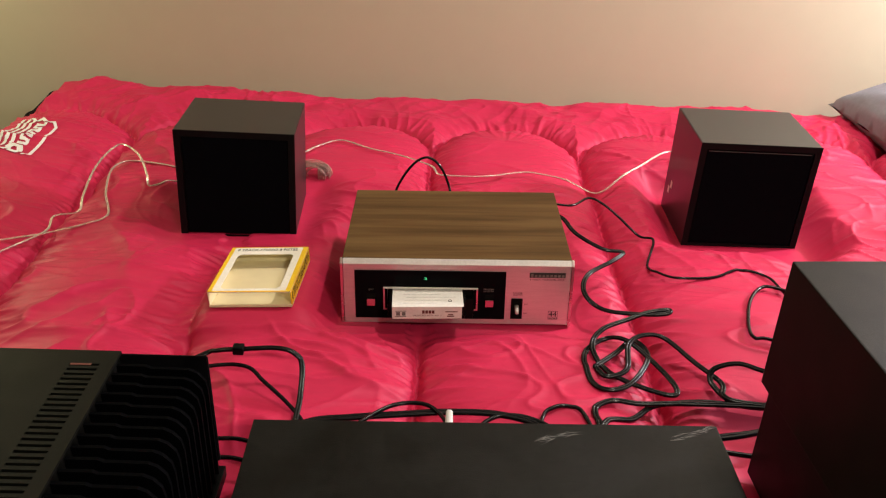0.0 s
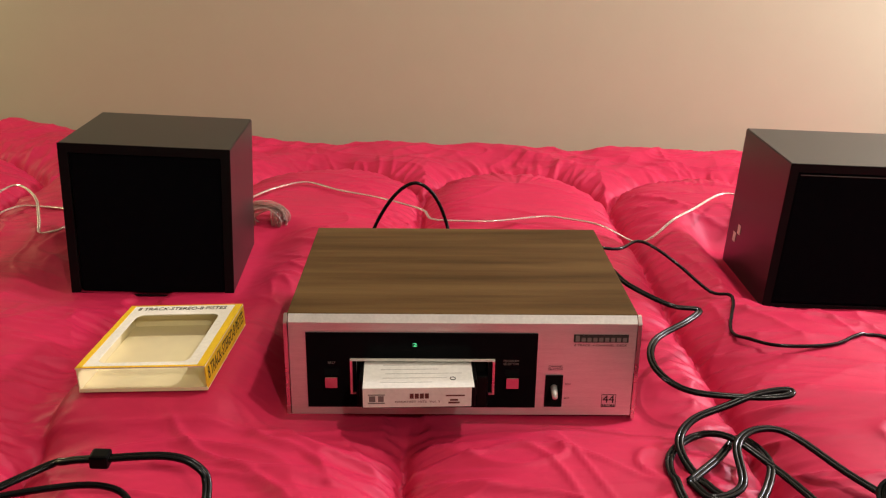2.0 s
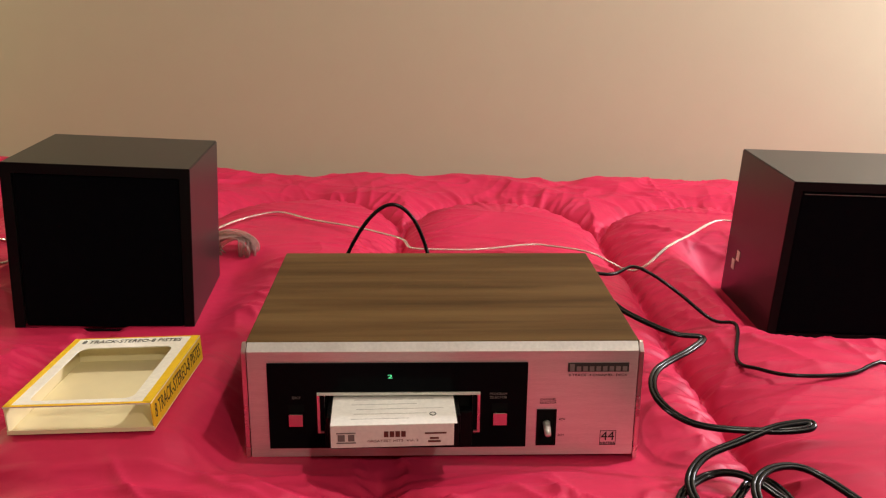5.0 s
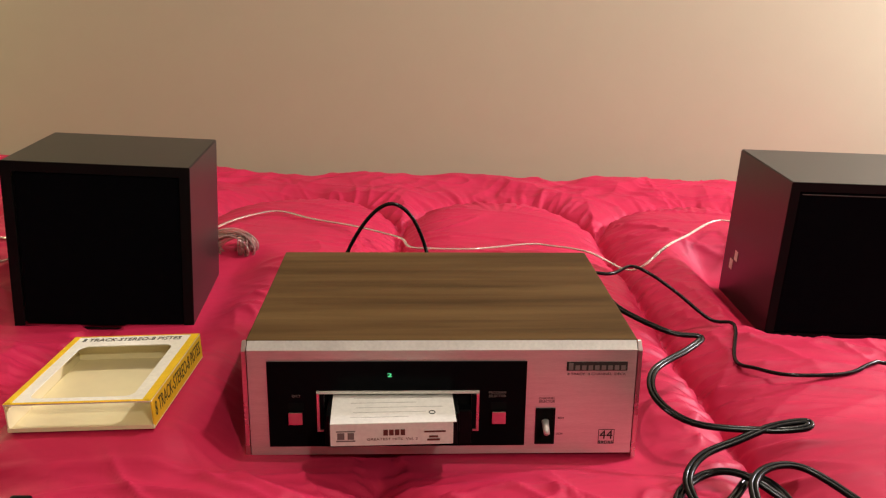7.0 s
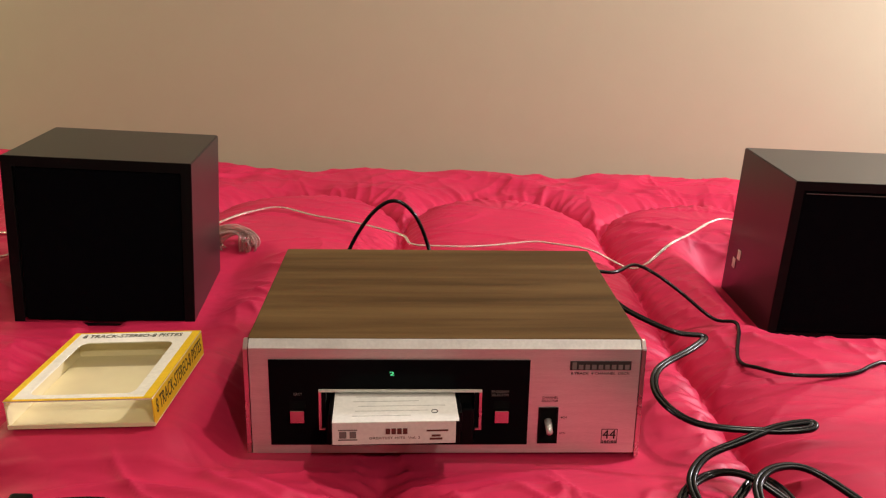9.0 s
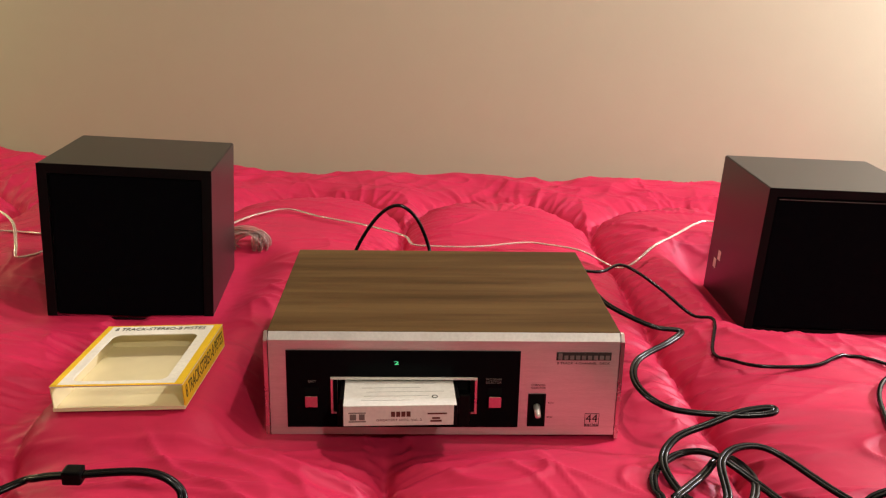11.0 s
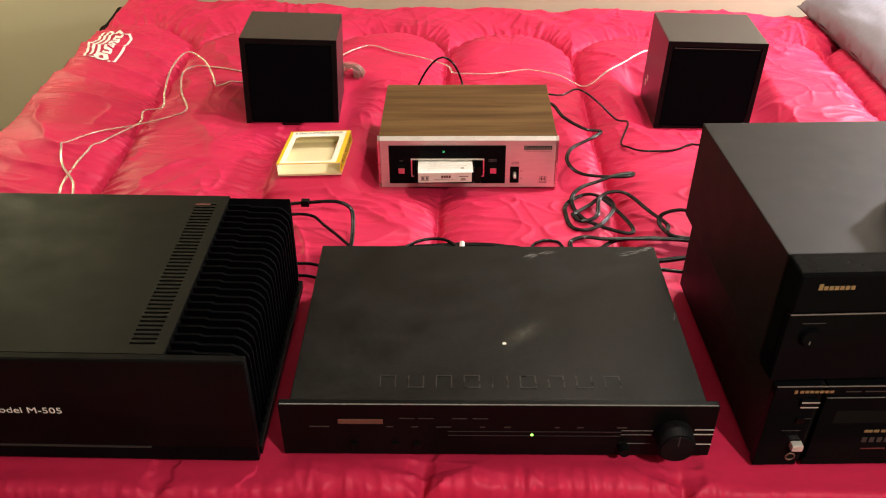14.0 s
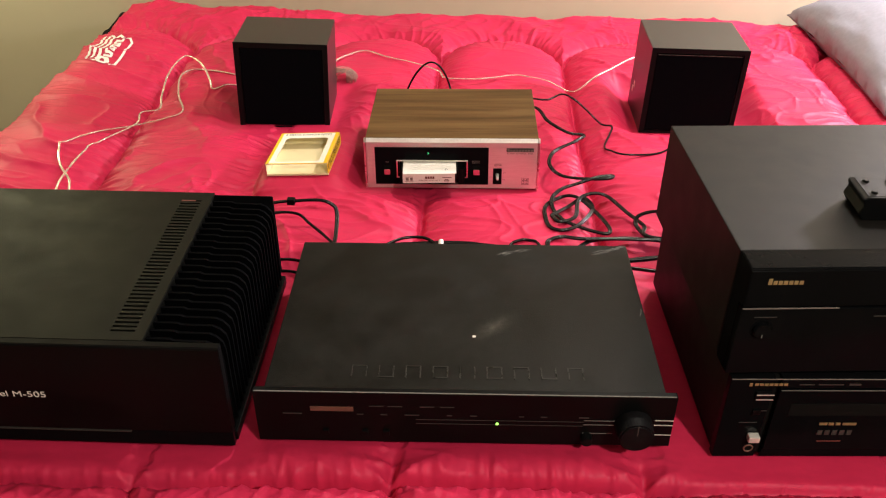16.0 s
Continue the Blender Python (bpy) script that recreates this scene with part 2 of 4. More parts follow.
def glide(points, steps=8):
    """Catmull-Rom through the points."""
    ps = [Vector(p) for p in points]
    ps = [2 * ps[0] - ps[1], *ps, 2 * ps[-1] - ps[-2]]
    out = []
    for i in range(1, len(ps) - 2):
        a, b, c, d = ps[i - 1:i + 3]
        for k in range(steps):
            t = k / steps
            out.append(0.5 * (2 * b + (c - a) * t + (2 * a - 5 * b + 4 * c - d) * t * t + (3 * b - a - 3 * c + d) * t ** 3))
    out.append(ps[-2])
    return out


def add_tube(bm, path, r, n=8):
    rows = []
    for i, p in enumerate(path):
        t = (path[min(i + 1, len(path) - 1)] - path[max(i - 1, 0)]).normalized()
        s = t.cross(Vector((0, 0, 1)))
        s = s.normalized() if s.length > 1e-4 else Vector((1, 0, 0))
        u = s.cross(t)
        rows.append([bm.verts.new(p + r * (math.cos(a) * s + math.sin(a) * u)) for a in [2 * math.pi * j / n for j in range(n)]])
    for p, q in zip(rows, rows[1:]):
        for j in range(n):
            bm.faces.new((p[j], p[(j + 1) % n], q[(j + 1) % n], q[j]))
    bm.faces.new(rows[0])
    bm.faces.new(rows[-1][::-1])
    return bm


def tube(points, r, twin=0.0, n=8, steps=8):
    """A cord along the points; twin: a flat two-core cord whose cores lie that far apart."""
    path = glide(points, steps)
    bm = bmesh.new()
    if not twin:
        return add_tube(bm, path, r, n)
    for side in (-0.5, 0.5):
        lane = []
        for i, p in enumerate(path):
            t = (path[min(i + 1, len(path) - 1)] - path[max(i - 1, 0)]).normalized()
            s = t.cross(Vector((0, 0, 1)))
            s = s.normalized() if s.length > 1e-4 else Vector((1, 0, 0))
            lane.append(p + s * twin * side)
        add_tube(bm, lane, r, n)
    return bm


def words(name, text, height, m, material, parent, label="", width=0.0):
    """Flat lettering in the built-in font, centred at m, facing m's z."""
    c = bpy.data.curves.new(name, "FONT")
    c.body, c.size, c.align_x, c.align_y, c.extrude = text, height * 1.35, "CENTER", "CENTER", 0.0001
    c.resolution_u = 3
    ob = bpy.data.objects.new(name, c)
    me = bpy.data.meshes.new_from_object(ob)
    bpy.data.objects.remove(ob)
    if width:
        xs = [v.co.x for v in me.vertices]
        me.transform(Matrix.Diagonal((width / (max(xs) - min(xs)), 1, 1, 1)))
    me.transform(m)
    me.materials.clear()
    me.materials.append(material)
    ob = new(name, me)
    ob.parent = parent
    if label:
        ob["label"] = label
    return ob


# ---- the bed's cloth ----
SEAMS = [-1.0, -0.683, -0.364, -0.043, 0.276, 0.594, 0.912, 1.23, 1.55]
# where heavy things press the filling down: centre x, centre y, half width, half depth, height left
PRESSED = [(0.01, 1.17, 0.165, 0.12, 0.0), (-0.36, 1.37, 0.10, 0.09, 0.003), (0.525, 1.45, 0.11, 0.12, -0.034),
           (0.045, 0.57, 0.25, 0.16, 0.0), (-0.535, 0.55, 0.285, 0.18, -0.003), (0.59, 0.60, 0.24, 0.22, -0.007)]


def smooth_step(t):
    t = min(1.0, max(0.0, t))
    return t * t * (3 - 2 * t)


def cloth_z(x, y):
    # quilted channels with rounded ends towards the wall; gap: distance to the nearest seam, along: place along it
    wob = 0.008 * noise.noise((x * 3, y * 3, 4.2)) + 0.003 * noise.noise((x * 11, y * 11, 1.2))
    gap, along, out = 1.0, y, 0.0
    for k, (a, b) in enumerate(zip(SEAMS, SEAMS[1:])):
        if a <= x + wob < b:
            half, mid = (b - a) / 2, (a + b) / 2
            u = x + wob - mid
            gap, along = half - abs(u), y + (10 if u > 0 else 20) + 3 * k
            yc = 1.85 - half
            if y > yc:
                r = math.hypot(u, y - yc)
                gap, along, out = abs(half - r), 40 + 3 * k + half * math.atan2(u, y - yc), max(0.0, r - half)
    hem = abs(y - 0.336 - 0.03 * x + 0.004 * noise.noise((x * 6, 1, 1)))
    if hem * 1.5 < gap:
        gap, along = hem * 1.5, x + 70
    puff = 1 - math.exp(-(gap / 0.038) ** 1.05)
    z = -0.023 + 0.040 * puff
    z += 0.010 * noise.noise((x * 4.0, y * 4.0, 0.3)) + 0.0045 * noise.noise((x * 9, y * 9, 7.7))
    # puckers that stand square to the seams and die away from them
    long = 0.5 + noise.noise((along * 7, 2.0, 0.5))
    z += math.exp(-gap / (0.018 + 0.045 * max(0.0, long))) * (0.0065 * noise.noise((along * 70, gap * 7, 3.0)) + 0.0036 * noise.noise((along * 135, gap * 12, 5.0)))
    ray = 1 - 2.2 * abs(noise.noise((along * 38 + gap * 8, gap * 5, 8.0)))
    z += 0.0060 * math.exp(-gap / 0.06) * max(0.0, ray) ** 4
    z -= 0.007 * math.exp(-(gap / 0.007) ** 2)
    # slack creases in the satin
    bend = 0.05 * noise.noise((x * 6, y * 6, 8.0))
    c1 = 1 - abs(noise.noise(((x + bend) * 4.5, (y + bend) * 21, 1.7))) * 2
    c2 = 1 - abs(noise.noise(((x + y * 0.5) * 12 + bend * 30, (y - x * 0.4) * 5, 5.1))) * 2
    c3 = 1 - abs(noise.noise(((x - y * 0.8) * 5 + bend * 22, (y + x * 0.3) * 16, 3.9))) * 2
    patch = 0.5 + noise.noise((x * 2.7, y * 2.7, 6.5))
    calm = smooth_step(0.35 + 1.6 * noise.noise((x * 2.1, y * 2.1, 11.5)))
    z += calm * (0.0046 * max(0.0, c1) ** 6 + 0.0040 * max(0.0, c2) ** 8) + 0.0040 * max(0.0, patch) * max(0.0, c3) ** 7
    if x < -0.36:
        side = smooth_step((-0.36 - x) / 0.22)
        fold = 1 - 2 * abs(noise.noise((x * 6 + y * 3.4, y * 7.5 - x * 4, 13.0)))
        z += side * (0.007 * noise.noise((x * 5 + y * 3, y * 9 - x * 3, 14.0)) + 0.007 * max(0.0, fold) ** 4)
    if y < 0.42:
        crimp = 1 - 2 * abs(noise.noise((x * 34 + y * 9, y * 20, 16.0)))
        z += 0.0030 * smooth_step((0.42 - y) / 0.05) * (noise.noise((x * 42, y * 30, 15.0)) + max(0.0, crimp) ** 3)
        z += 0.0045 * math.exp(-((y - 0.338 - 0.03 * x) / 0.03) ** 2) * noise.noise((x * 85, y * 8, 3.3))
        z -= 0.014 * math.exp(-(hem / 0.0055) ** 2)
    # the gathered border by the wall
    back = smooth_step((y - 1.80) / 0.12)
    z -= 0.016 * back * smooth_step((x + 0.75) / 0.5)
    if back > 0:
        z += back * (0.008 * noise.noise((x * 13 + y * 12, y * 9 - x * 5, 9.0)) + 0.010 * noise.noise((x * 6, y * 9, 2.0)) + 0.003 * (1 - 2 * abs(noise.noise((x * 20 - y * 14, y * 10, 6.0)))))
    for cx, cy, hw, hd, low in PRESSED:
        d = math.hypot(max(0, abs(x - cx) - hw), max(0, abs(y - cy) - hd))
        if d < 0.075:
            w = 1 - smooth_step(d / 0.075)
            z = z * (1 - w) + max(min(z, low - 0.004), low - 0.009) * w
    # a raised fold that carries the sleeve
    d = math.hypot(max(0, abs(x + 0.281) - 0.054), max(0, abs(y - 1.094) - 0.064))
    if d < 0.07:
        w = 1 - smooth_step(d / 0.07)
        z = z * (1 - w) + w * (0.0315 + 0.0645 * (x + 0.28) - 0.038 * (y - 1.023))
    # edges roll over
    z -= 1.35 * max(0.0, y - 2.01) ** 1.3 + 0.9 * max(0.0, 0.22 - y)
    left = -0.935 + 0.014 * noise.noise((y * 6, 3, 3))
    z += 0.012 * math.exp(-((x + 0.86) / 0.09) ** 2)
    z -= 1.1 * max(0.0, left - x)
    return z


def build_cloth():
    nx, ny = 900, 690
    x0, x1, y0, y1 = -0.99, 1.62, 0.10, 2.085
    vs = []
    for j in range(ny + 1):
        y = y0 + (y1 - y0) * j / ny
        for i in range(nx + 1):
            x = x0 + (x1 - x0) * i / nx
            vs.append((x, y, cloth_z(x, y)))
    fs = [(j * (nx + 1) + i, j * (nx + 1) + i + 1, (j + 1) * (nx + 1) + i + 1, (j + 1) * (nx + 1) + i) for j in range(ny) for i in range(nx)]
    me = bpy.data.meshes.new("sleeping_bag")
    me.from_pydata(vs, [], fs)
    me.materials.append(CLOTH)
    for p in me.polygons:
        p.use_smooth = True
    ob = new("sleeping_bag", me)
    return tagged(ob, "quilted red satin sleeping bag spread open over the bed", "sleeping bag")


# ---- the room ----
def room():
    def wall(name, x0, x1, y0, y1, z0, z1, m, label):
        ob = new(name, link_mesh(name, box(x0, x1, y0, y1, z0, z1), m))
        tagged(ob, label, name.split("_")[0], kind="structure")
    wall("wall_north", -2.9, 2.9, 2.12, 2.24, -0.62, 1.88, WALL, "plain warm beige painted wall behind the bed")
    wall("wall_south", -2.9, 2.9, -2.72, -2.6, -0.62, 1.88, WALL, "plain warm beige painted wall")
    wall("wall_west", -3.02, -2.9, -2.72, 2.24, -0.62, 1.88, WALL, "plain warm beige painted wall")
    wall("wall_east", 2.9, 3.02, -2.72, 2.24, -0.62, 1.88, WALL, "plain warm beige painted wall")
    wall("floor", -3.02, 3.02, -2.72, 2.24, -0.70, -0.62, FLOOR, "brown carpeted bedroom floor")
    wall("ceiling", -3.02, 3.02, -2.72, 2.24, 1.88, 1.96, CEIL, "plain white painted ceiling")


room()
bed = thing("bed", pose(0.3, 1.1, -0.62), "low bed with a cream mattress under the red cover", "bed")
part("mattress", box(-1.2, 1.28, -0.85, 0.9, 0.30, 0.555, 0.03), SHEET, bed)
part("bed_base", box(-1.18, 1.26, -0.83, 0.88, 0.0, 0.295, 0.01), FLOOR, bed, "dark wooden bed base")
bag = build_cloth()


def zip_edge():
    pts = []
    for k in range(42):
        y = 0.9 + 1.12 * k / 41
        x = -0.966 + 0.014 * noise.noise((y * 6, 3, 3))
        pts.append((x, y, cloth_z(x, y) + 0.004))
    part("zipper", tube(pts, 0.0042, 0.008, steps=3), MATT, bag, "black zipper along the edge", True)


zip_edge()


def bag_emblem():
    """A white printed emblem of plain outlines, lying on the cloth."""
    bm = bmesh.new()
    o, ex, ey = Vector((-0.900, 1.556)), Vector((0.083, -0.034)), Vector((-0.008, 0.170))

    def strip(points, w):
        ps = []
        for (a0, b0), (a1, b1) in zip(points, points[1:]):
            for k in range(8):
                ps.append((a0 + (a1 - a0) * k / 8, b0 + (b1 - b0) * k / 8))
        ps.append(points[-1])
        rows = []
        for i, p in enumerate(ps):
            q0, q1 = ps[max(i - 1, 0)], ps[min(i + 1, len(ps) - 1)]
            d = Vector(((q1[0] - q0[0]) * 0.085, (q1[1] - q0[1]) * 0.176)).normalized()
            c = o + ex * p[0] + ey * p[1]
            rows.append([bm.verts.new((v.x, v.y, cloth_z(v.x, v.y) + 0.0022)) for v in (c + w * Vector((-d.y, d.x)), c - w * Vector((-d.y, d.x)))])
        for r0, r1 in zip(rows, rows[1:]):
            bm.faces.new((r0[0], r0[1], r1[1], r1[0]))
    wave = lambda u: [(u + 0.035 * math.sin(k * 1.05), 0.10 + 0.88 * k / 12) for k in range(13)]
    strip([(0.84, 0.02), (1.0, 0.10), (1.02, 0.92), (0.90, 1.02), (0.72, 0.97), (0.55, 1.03), (0.38, 0.97), (0.20, 1.03), (0.03, 0.98)], 0.0030)
    for u in (0.02, 0.19, 0.36):
        strip(wave(u), 0.0034)
    strip([(0.02, 0.10), (0.10, 0.02), (0.42, 0.0)], 0.0032)
    # a lantern outline and a run of close plain strokes
    strip([(0.46, 0.03), (0.68, 0.02), (0.74, 0.10), (0.66, 0.19), (0.48, 0.19), (0.42, 0.11), (0.46, 0.03)], 0.0055)
    for k in range(7):
        v = 0.27 + 0.098 * k
        strip([(0.50, v), (0.74, v + 0.012)], 0.0052)
        if k % 2:
            strip([(0.52, v), (0.52, v + 0.085)], 0.0030)
        else:
            strip([(0.72, v), (0.72, v + 0.085)], 0.0030)
    part("emblem", bm, WHITEP, bag, "white printed emblem")


bag_emblem()


# ---- pillows ----
def pillow(m, hx, hy, hz, label, seed):
    bm = bmesh.new()
    n = 40
    for top in (1, -1):
        grid = []
        for j in range(n + 1):
            row = []
            for i in range(n + 1):
                u, v = 2 * i / n - 1, 2 * j / n - 1
                edge = (1 - abs(u) ** 2.6) * (1 - abs(v) ** 2.6)
                pinch = 1 - 0.06 * (1 - v * v) * abs(u) ** 3
                pinch2 = 1 - 0.06 * (1 - u * u) * abs(v) ** 3
                z = top * hz * max(0.0, edge) ** 0.42
                z += 0.006 * noise.noise((u * 3 + seed, v * 3, top)) * edge + 0.006 * noise.noise((u * 9 + seed, v * 5, top * 2)) * (1 - edge)
                row.append(bm.verts.new(m @ Vector((hx * u * pinch, hy * v * pinch2, z))))
            grid.append(row)
        for j in range(n):
            for i in range(n):
                bm.faces.new((grid[j][i], grid[j][i + 1], grid[j + 1][i + 1], grid[j + 1][i]))
    bmesh.ops.remove_doubles(bm, verts=bm.verts, dist=0.0008)
    bmesh.ops.recalc_face_normals(bm, faces=bm.faces)
    ob = new("pillow", link_mesh("pillow", bm, PILLOW, True))
    return tagged(ob, label, "pillow", "pillows on the bed")


pillow(pose(1.175, 1.72, 0.090, 0, -17, 2), 0.25, 0.33, 0.075, "large grey cotton pillow leaning at the head of the bed", 1)
pillow(pose(1.20, 1.05, 0.098, 0, -17, -3), 0.25, 0.32, 0.075, "pale grey cotton pillow beside the black player stack", 5)


# ---- tape deck with walnut case ----
deck = thing("tape_deck", pose(0.0095, 1.0502, -0.0054, -1.0, -0.95, 0.6), "walnut veneer eight-track tape deck with brushed aluminium front", "tape deck")
DW, DH = 0.3215, 0.0945
part("cabinet", box(-0.162, 0.162, 0.0095, 0.243, 0.004, 0.1053, 0.0012), WOOD, deck, "walnut veneered case")
part("base_plate", box(-0.155, 0.155, 0.014, 0.235, -0.006, 0.0038), MATT, deck)
face_up = Vector((0, 0.0035, 0.0975)).normalized()
FACE = Matrix(((1, 0, 0, 0), (0, face_up.y, -face_up.z, 0.0035), (0, face_up.z, face_up.y, 0.0985), (0, 0, 0, 1)))


def fu(px):
    """Across the front panel, from its left edge to its right."""
    return ((px - 52) / 1380 - 0.5) * DW


def fv(py):
    return -((py - 75) / 400) * DH


def face_box(px0, px1, py0, py1, d0, d1, bevel=0.0):
    return box(fu(px0), fu(px1), fv(py1), fv(py0), d0, d1, bevel, FACE)


def face_frame(px0, px1, py0, py1, hx0, hx1, hy0, hy1, d0, d1, bevel=0.0):
    bm = bmesh.new()
    for r in ((px0, px1, py0, hy0), (px0, px1, hy1, py1), (px0, hx0, hy0, hy1), (hx1, px1, hy0, hy1)):
        add_box(bm, fu(r[0]), fu(r[1]), fv(r[3]), fv(r[2]), d0, d1, bevel, FACE)
    return bm


plate = part("front_panel", face_frame(52, 1432, 75, 475, 318, 846, 236, 432, -0.004, 0.0), SILVER, deck, "brushed aluminium front panel")
part("top_bevel", prism([(0.0034, 0.0986), (0.0094, 0.1048), (0.0094, 0.092), (0.006, 0.092)], -0.1608, 0.1608), BRIGHT, deck, "bright bevelled edge")
for side in (-1, 1):
    part("side_trim", prism([(-0.0005, 0.0), (0.0032, 0.0982), (0.0094, 0.1046), (0.012, 0.1046), (0.012, 0.0)], side * 0.1616, side * 0.1652, 0.0005), PINKF, deck, "metal edge trim")
part("fascia", face_frame(120, 1040, 115, 440, 318, 846, 236, 432, 0.0003, 0.0012), GLOSS, deck, "black glass fascia")
part("slot", boxes([(fu(318), fu(846), fv(432), fv(236), -0.075, -0.07), (fu(316), fu(318), fv(432), fv(236), -0.075, -0.004), (fu(846), fu(848), fv(432), fv(236), -0.075, -0.004),
                    (fu(318), fu(846), fv(236), fv(234), -0.075, -0.004), (fu(318), fu(846), fv(434), fv(432), -0.075, -0.004)], m=FACE), DARK, deck, "dark cartridge slot")
# Dark sheet close behind the opening, in place of the shade in the hollow.
part("slot_shade_sheet", face_box(319, 845, 237, 431, -0.0052, -0.0044), DARK, deck)
part("slot_trim", face_box(293, 872, 224, 233, 0.0012, 0.0032, 0.0002), LABEL, deck, "thin bright bar over the slot")
for a, b, c, d in ((293, 303, 303, 316), (862, 872, 849, 862)):
    part("slot_trim", boxes([(fu(a), fu(b), fv(378), fv(233), 0.0012, 0.0032), (fu(c), fu(d), fv(378), fv(371), 0.0012, 0.0032)], 0.0002, FACE), PINKF, deck, "thin bright bracket beside the slot")
part("slot_guide", face_box(319, 345, 330, 431, -0.03, 0.005, 0.002), SATIN, deck)
part("slot_guide", face_box(795, 845, 290, 431, -0.03, 0.005, 0.002), SATIN, deck)
for px in (218, 943):
    part("push_button", face_box(px - 25, px + 25, 298, 346, 0.0012, 0.006, 0.0006), BUTTON, deck, "square metal push button")
    part("button_well", face_box(px - 28, px + 28, 270, 298, 0.0012, 0.0016), DARK, deck)


def flat(px, py, d=0.0014):
    return FACE @ Matrix.Translation((fu(px), fv(py), d))


words("lettering", "EJECT", 0.0021, flat(220, 244), INKG, deck)
words("lettering", "PROGRAM\nSELECTOR", 0.0023, flat(937, 240), INKG, deck)
words("lettering", "CHANNEL\nSELECTOR", 0.0022, flat(1117, 265, 0.0002), INK, deck)
words("lettering", "8 TRACK  4 CHANNEL  DECK", 0.0022, flat(1291, 166, 0.0002), INK, deck, width=0.049)
words("lettering", "4CH", 0.0020, flat(1170, 336, 0.0002), INK, deck)
words("lettering", "2CH", 0.0020, flat(1168, 398, 0.0002), INK, deck)
words("lettering", "44", 0.0086, flat(1340, 404, 0.0004), INK, deck)
words("lettering", "series", 0.0034, flat(1340, 429, 0.0004), INK, deck, width=0.0125)
part("number_frame", face_frame(1311, 1370, 381, 438, 1313, 1368, 383, 436, 0.0001, 0.0003), INK, deck)
words("lit_digit", "2", 0.0034, flat(552, 166), GREEN, deck, "glowing green digit", 0.0042)
part("maker_mark", boxes([(fu(1182), fu(1400), fv(152), fv(119), 0.0001, 0.0008)], 0.0, FACE), INK, deck, "black maker's mark")
for k in range(9):
    part("maker_bar", face_box(1189 + 23.5 * k, 1205 + 23.5 * k, 131 if k else 122, 149, 0.0010, 0.0012), INKG, deck)
part("switch_slot", face_frame(1078, 1149, 296, 436, 1084, 1143, 301, 431, 0.0001, 0.0012), SATIN, deck)
part("switch_bed", face_box(1084, 1143, 301, 431, 0.0001, 0.0004), DARK, deck)
part("switch_lever", cyl(FACE @ pose(fu(1113), fv(345), 0.0005, 26, 0, 0), 0.0032, 0.0026, 0.014, 16, 0.0006), BRIGHT, deck, "chrome switch lever", True)

# ---- cartridge ----
cart = thing("cartridge", deck.matrix_world @ pose(-0.0400, -0.0455, 0.0365, 1.5, 0, 2.0), "white-labelled eight-track cartridge pushed into the tape deck", "cartridge")
part("shell", boxes([(-0.0505, 0.0505, 0.004, 0.128, 0.0, 0.021), (-0.0535, 0.0535, 0.02, 0.128, 0.001, 0.019)], 0.0012), SATIN, cart, "black plastic shell")
part("top_label", box(-0.0495, 0.0495, 0.0032, 0.085, 0.0208, 0.0214, 0.0002), LABEL, cart, "white paper label")
part("end_label", boxes([(-0.0495, 0.047, 0.0030, 0.0042, 0.0015, 0.0212)], 0.0003), LABEL, cart, "white paper end label")
UPF = Matrix(((1, 0, 0, 0), (0, 0, -1, 0.0029), (0, 1, 0, 0), (0, 0, 0, 1)))
words("lettering", "GREATEST HITS  Vol. 2", 0.0022, UPF @ Matrix.Translation((-0.001, 0.0070, 0.0)), RUST, cart, width=0.040)
part("title_bars", boxes([(-0.008 + 0.0045 * k, -0.0045 + 0.0045 * k, 0.0026, 0.0030, 0.0105, 0.0155) for k in range(4)]), RUST, cart)
part("printed_mark", boxes([(-0.045, -0.030, 0.0026, 0.0030, 0.0055, 0.0065), (-0.045, -0.030, 0.0026, 0.0030, 0.0142, 0.0150), (-0.044, -0.0385, 0.0026, 0.0030, 0.0075, 0.0132), (-0.036, -0.0310, 0.0026, 0.0030, 0.0075, 0.0132)]), INKG, cart)
part("number_bars", boxes([(0.028, 0.035, 0.0026, 0.0030, 0.0078, 0.0094), (0.0265, 0.0365, 0.0026, 0.0030, 0.0050, 0.0066), (0.024, 0.041, 0.0026, 0.0030, 0.0125, 0.0138)]), RUST, cart)
part("title_list", boxes([(-0.034 + 0.002 * (k % 3), 0.012 + 0.007 * ((k * 7) % 5), 0.012 + 0.0075 * k, 0.0128 + 0.0075 * k, 0.0213, 0.02155) for k in range(9)]), INKL, cart, "rows of small print")
part("round_mark", add_ring(bmesh.new(), pose(0.031, 0.018, 0.0215), 0.0024, 0.0004, 20, 6), INK, cart)

# ---- open cartridge sleeve ----
sleeve = thing("cartridge_sleeve", pose(-0.2798, 1.0234, 0.0332, -2.2, -3.7, -1.5) @ Matrix.Translation((0, 0.069, 0)), "empty yellow and white cardboard cartridge sleeve with a window", "box")
SX, SY, SZ = 0.0589, 0.069, 0.023
part("back_panel", box(-SX, SX, -SY, SY, 0.0, 0.0012), CREAM, sleeve, "cream inside of the card")
part("side_panel", box(-SX, -SX + 0.001, -SY, SY, 0.0012, SZ), CREAM, sleeve)
right_panel = part("side_panel", box(SX - 0.001, SX, -SY, SY, 0.0012, SZ), YELLOW, sleeve, "yellow side with black lettering")
part("end_panel", box(-SX + 0.001, SX - 0.001, SY - 0.001, SY, 0.0012, SZ), CREAM, sleeve)
wx0, wx1, wy0, wy1 = -0.044, 0.041, -0.060, 0.046


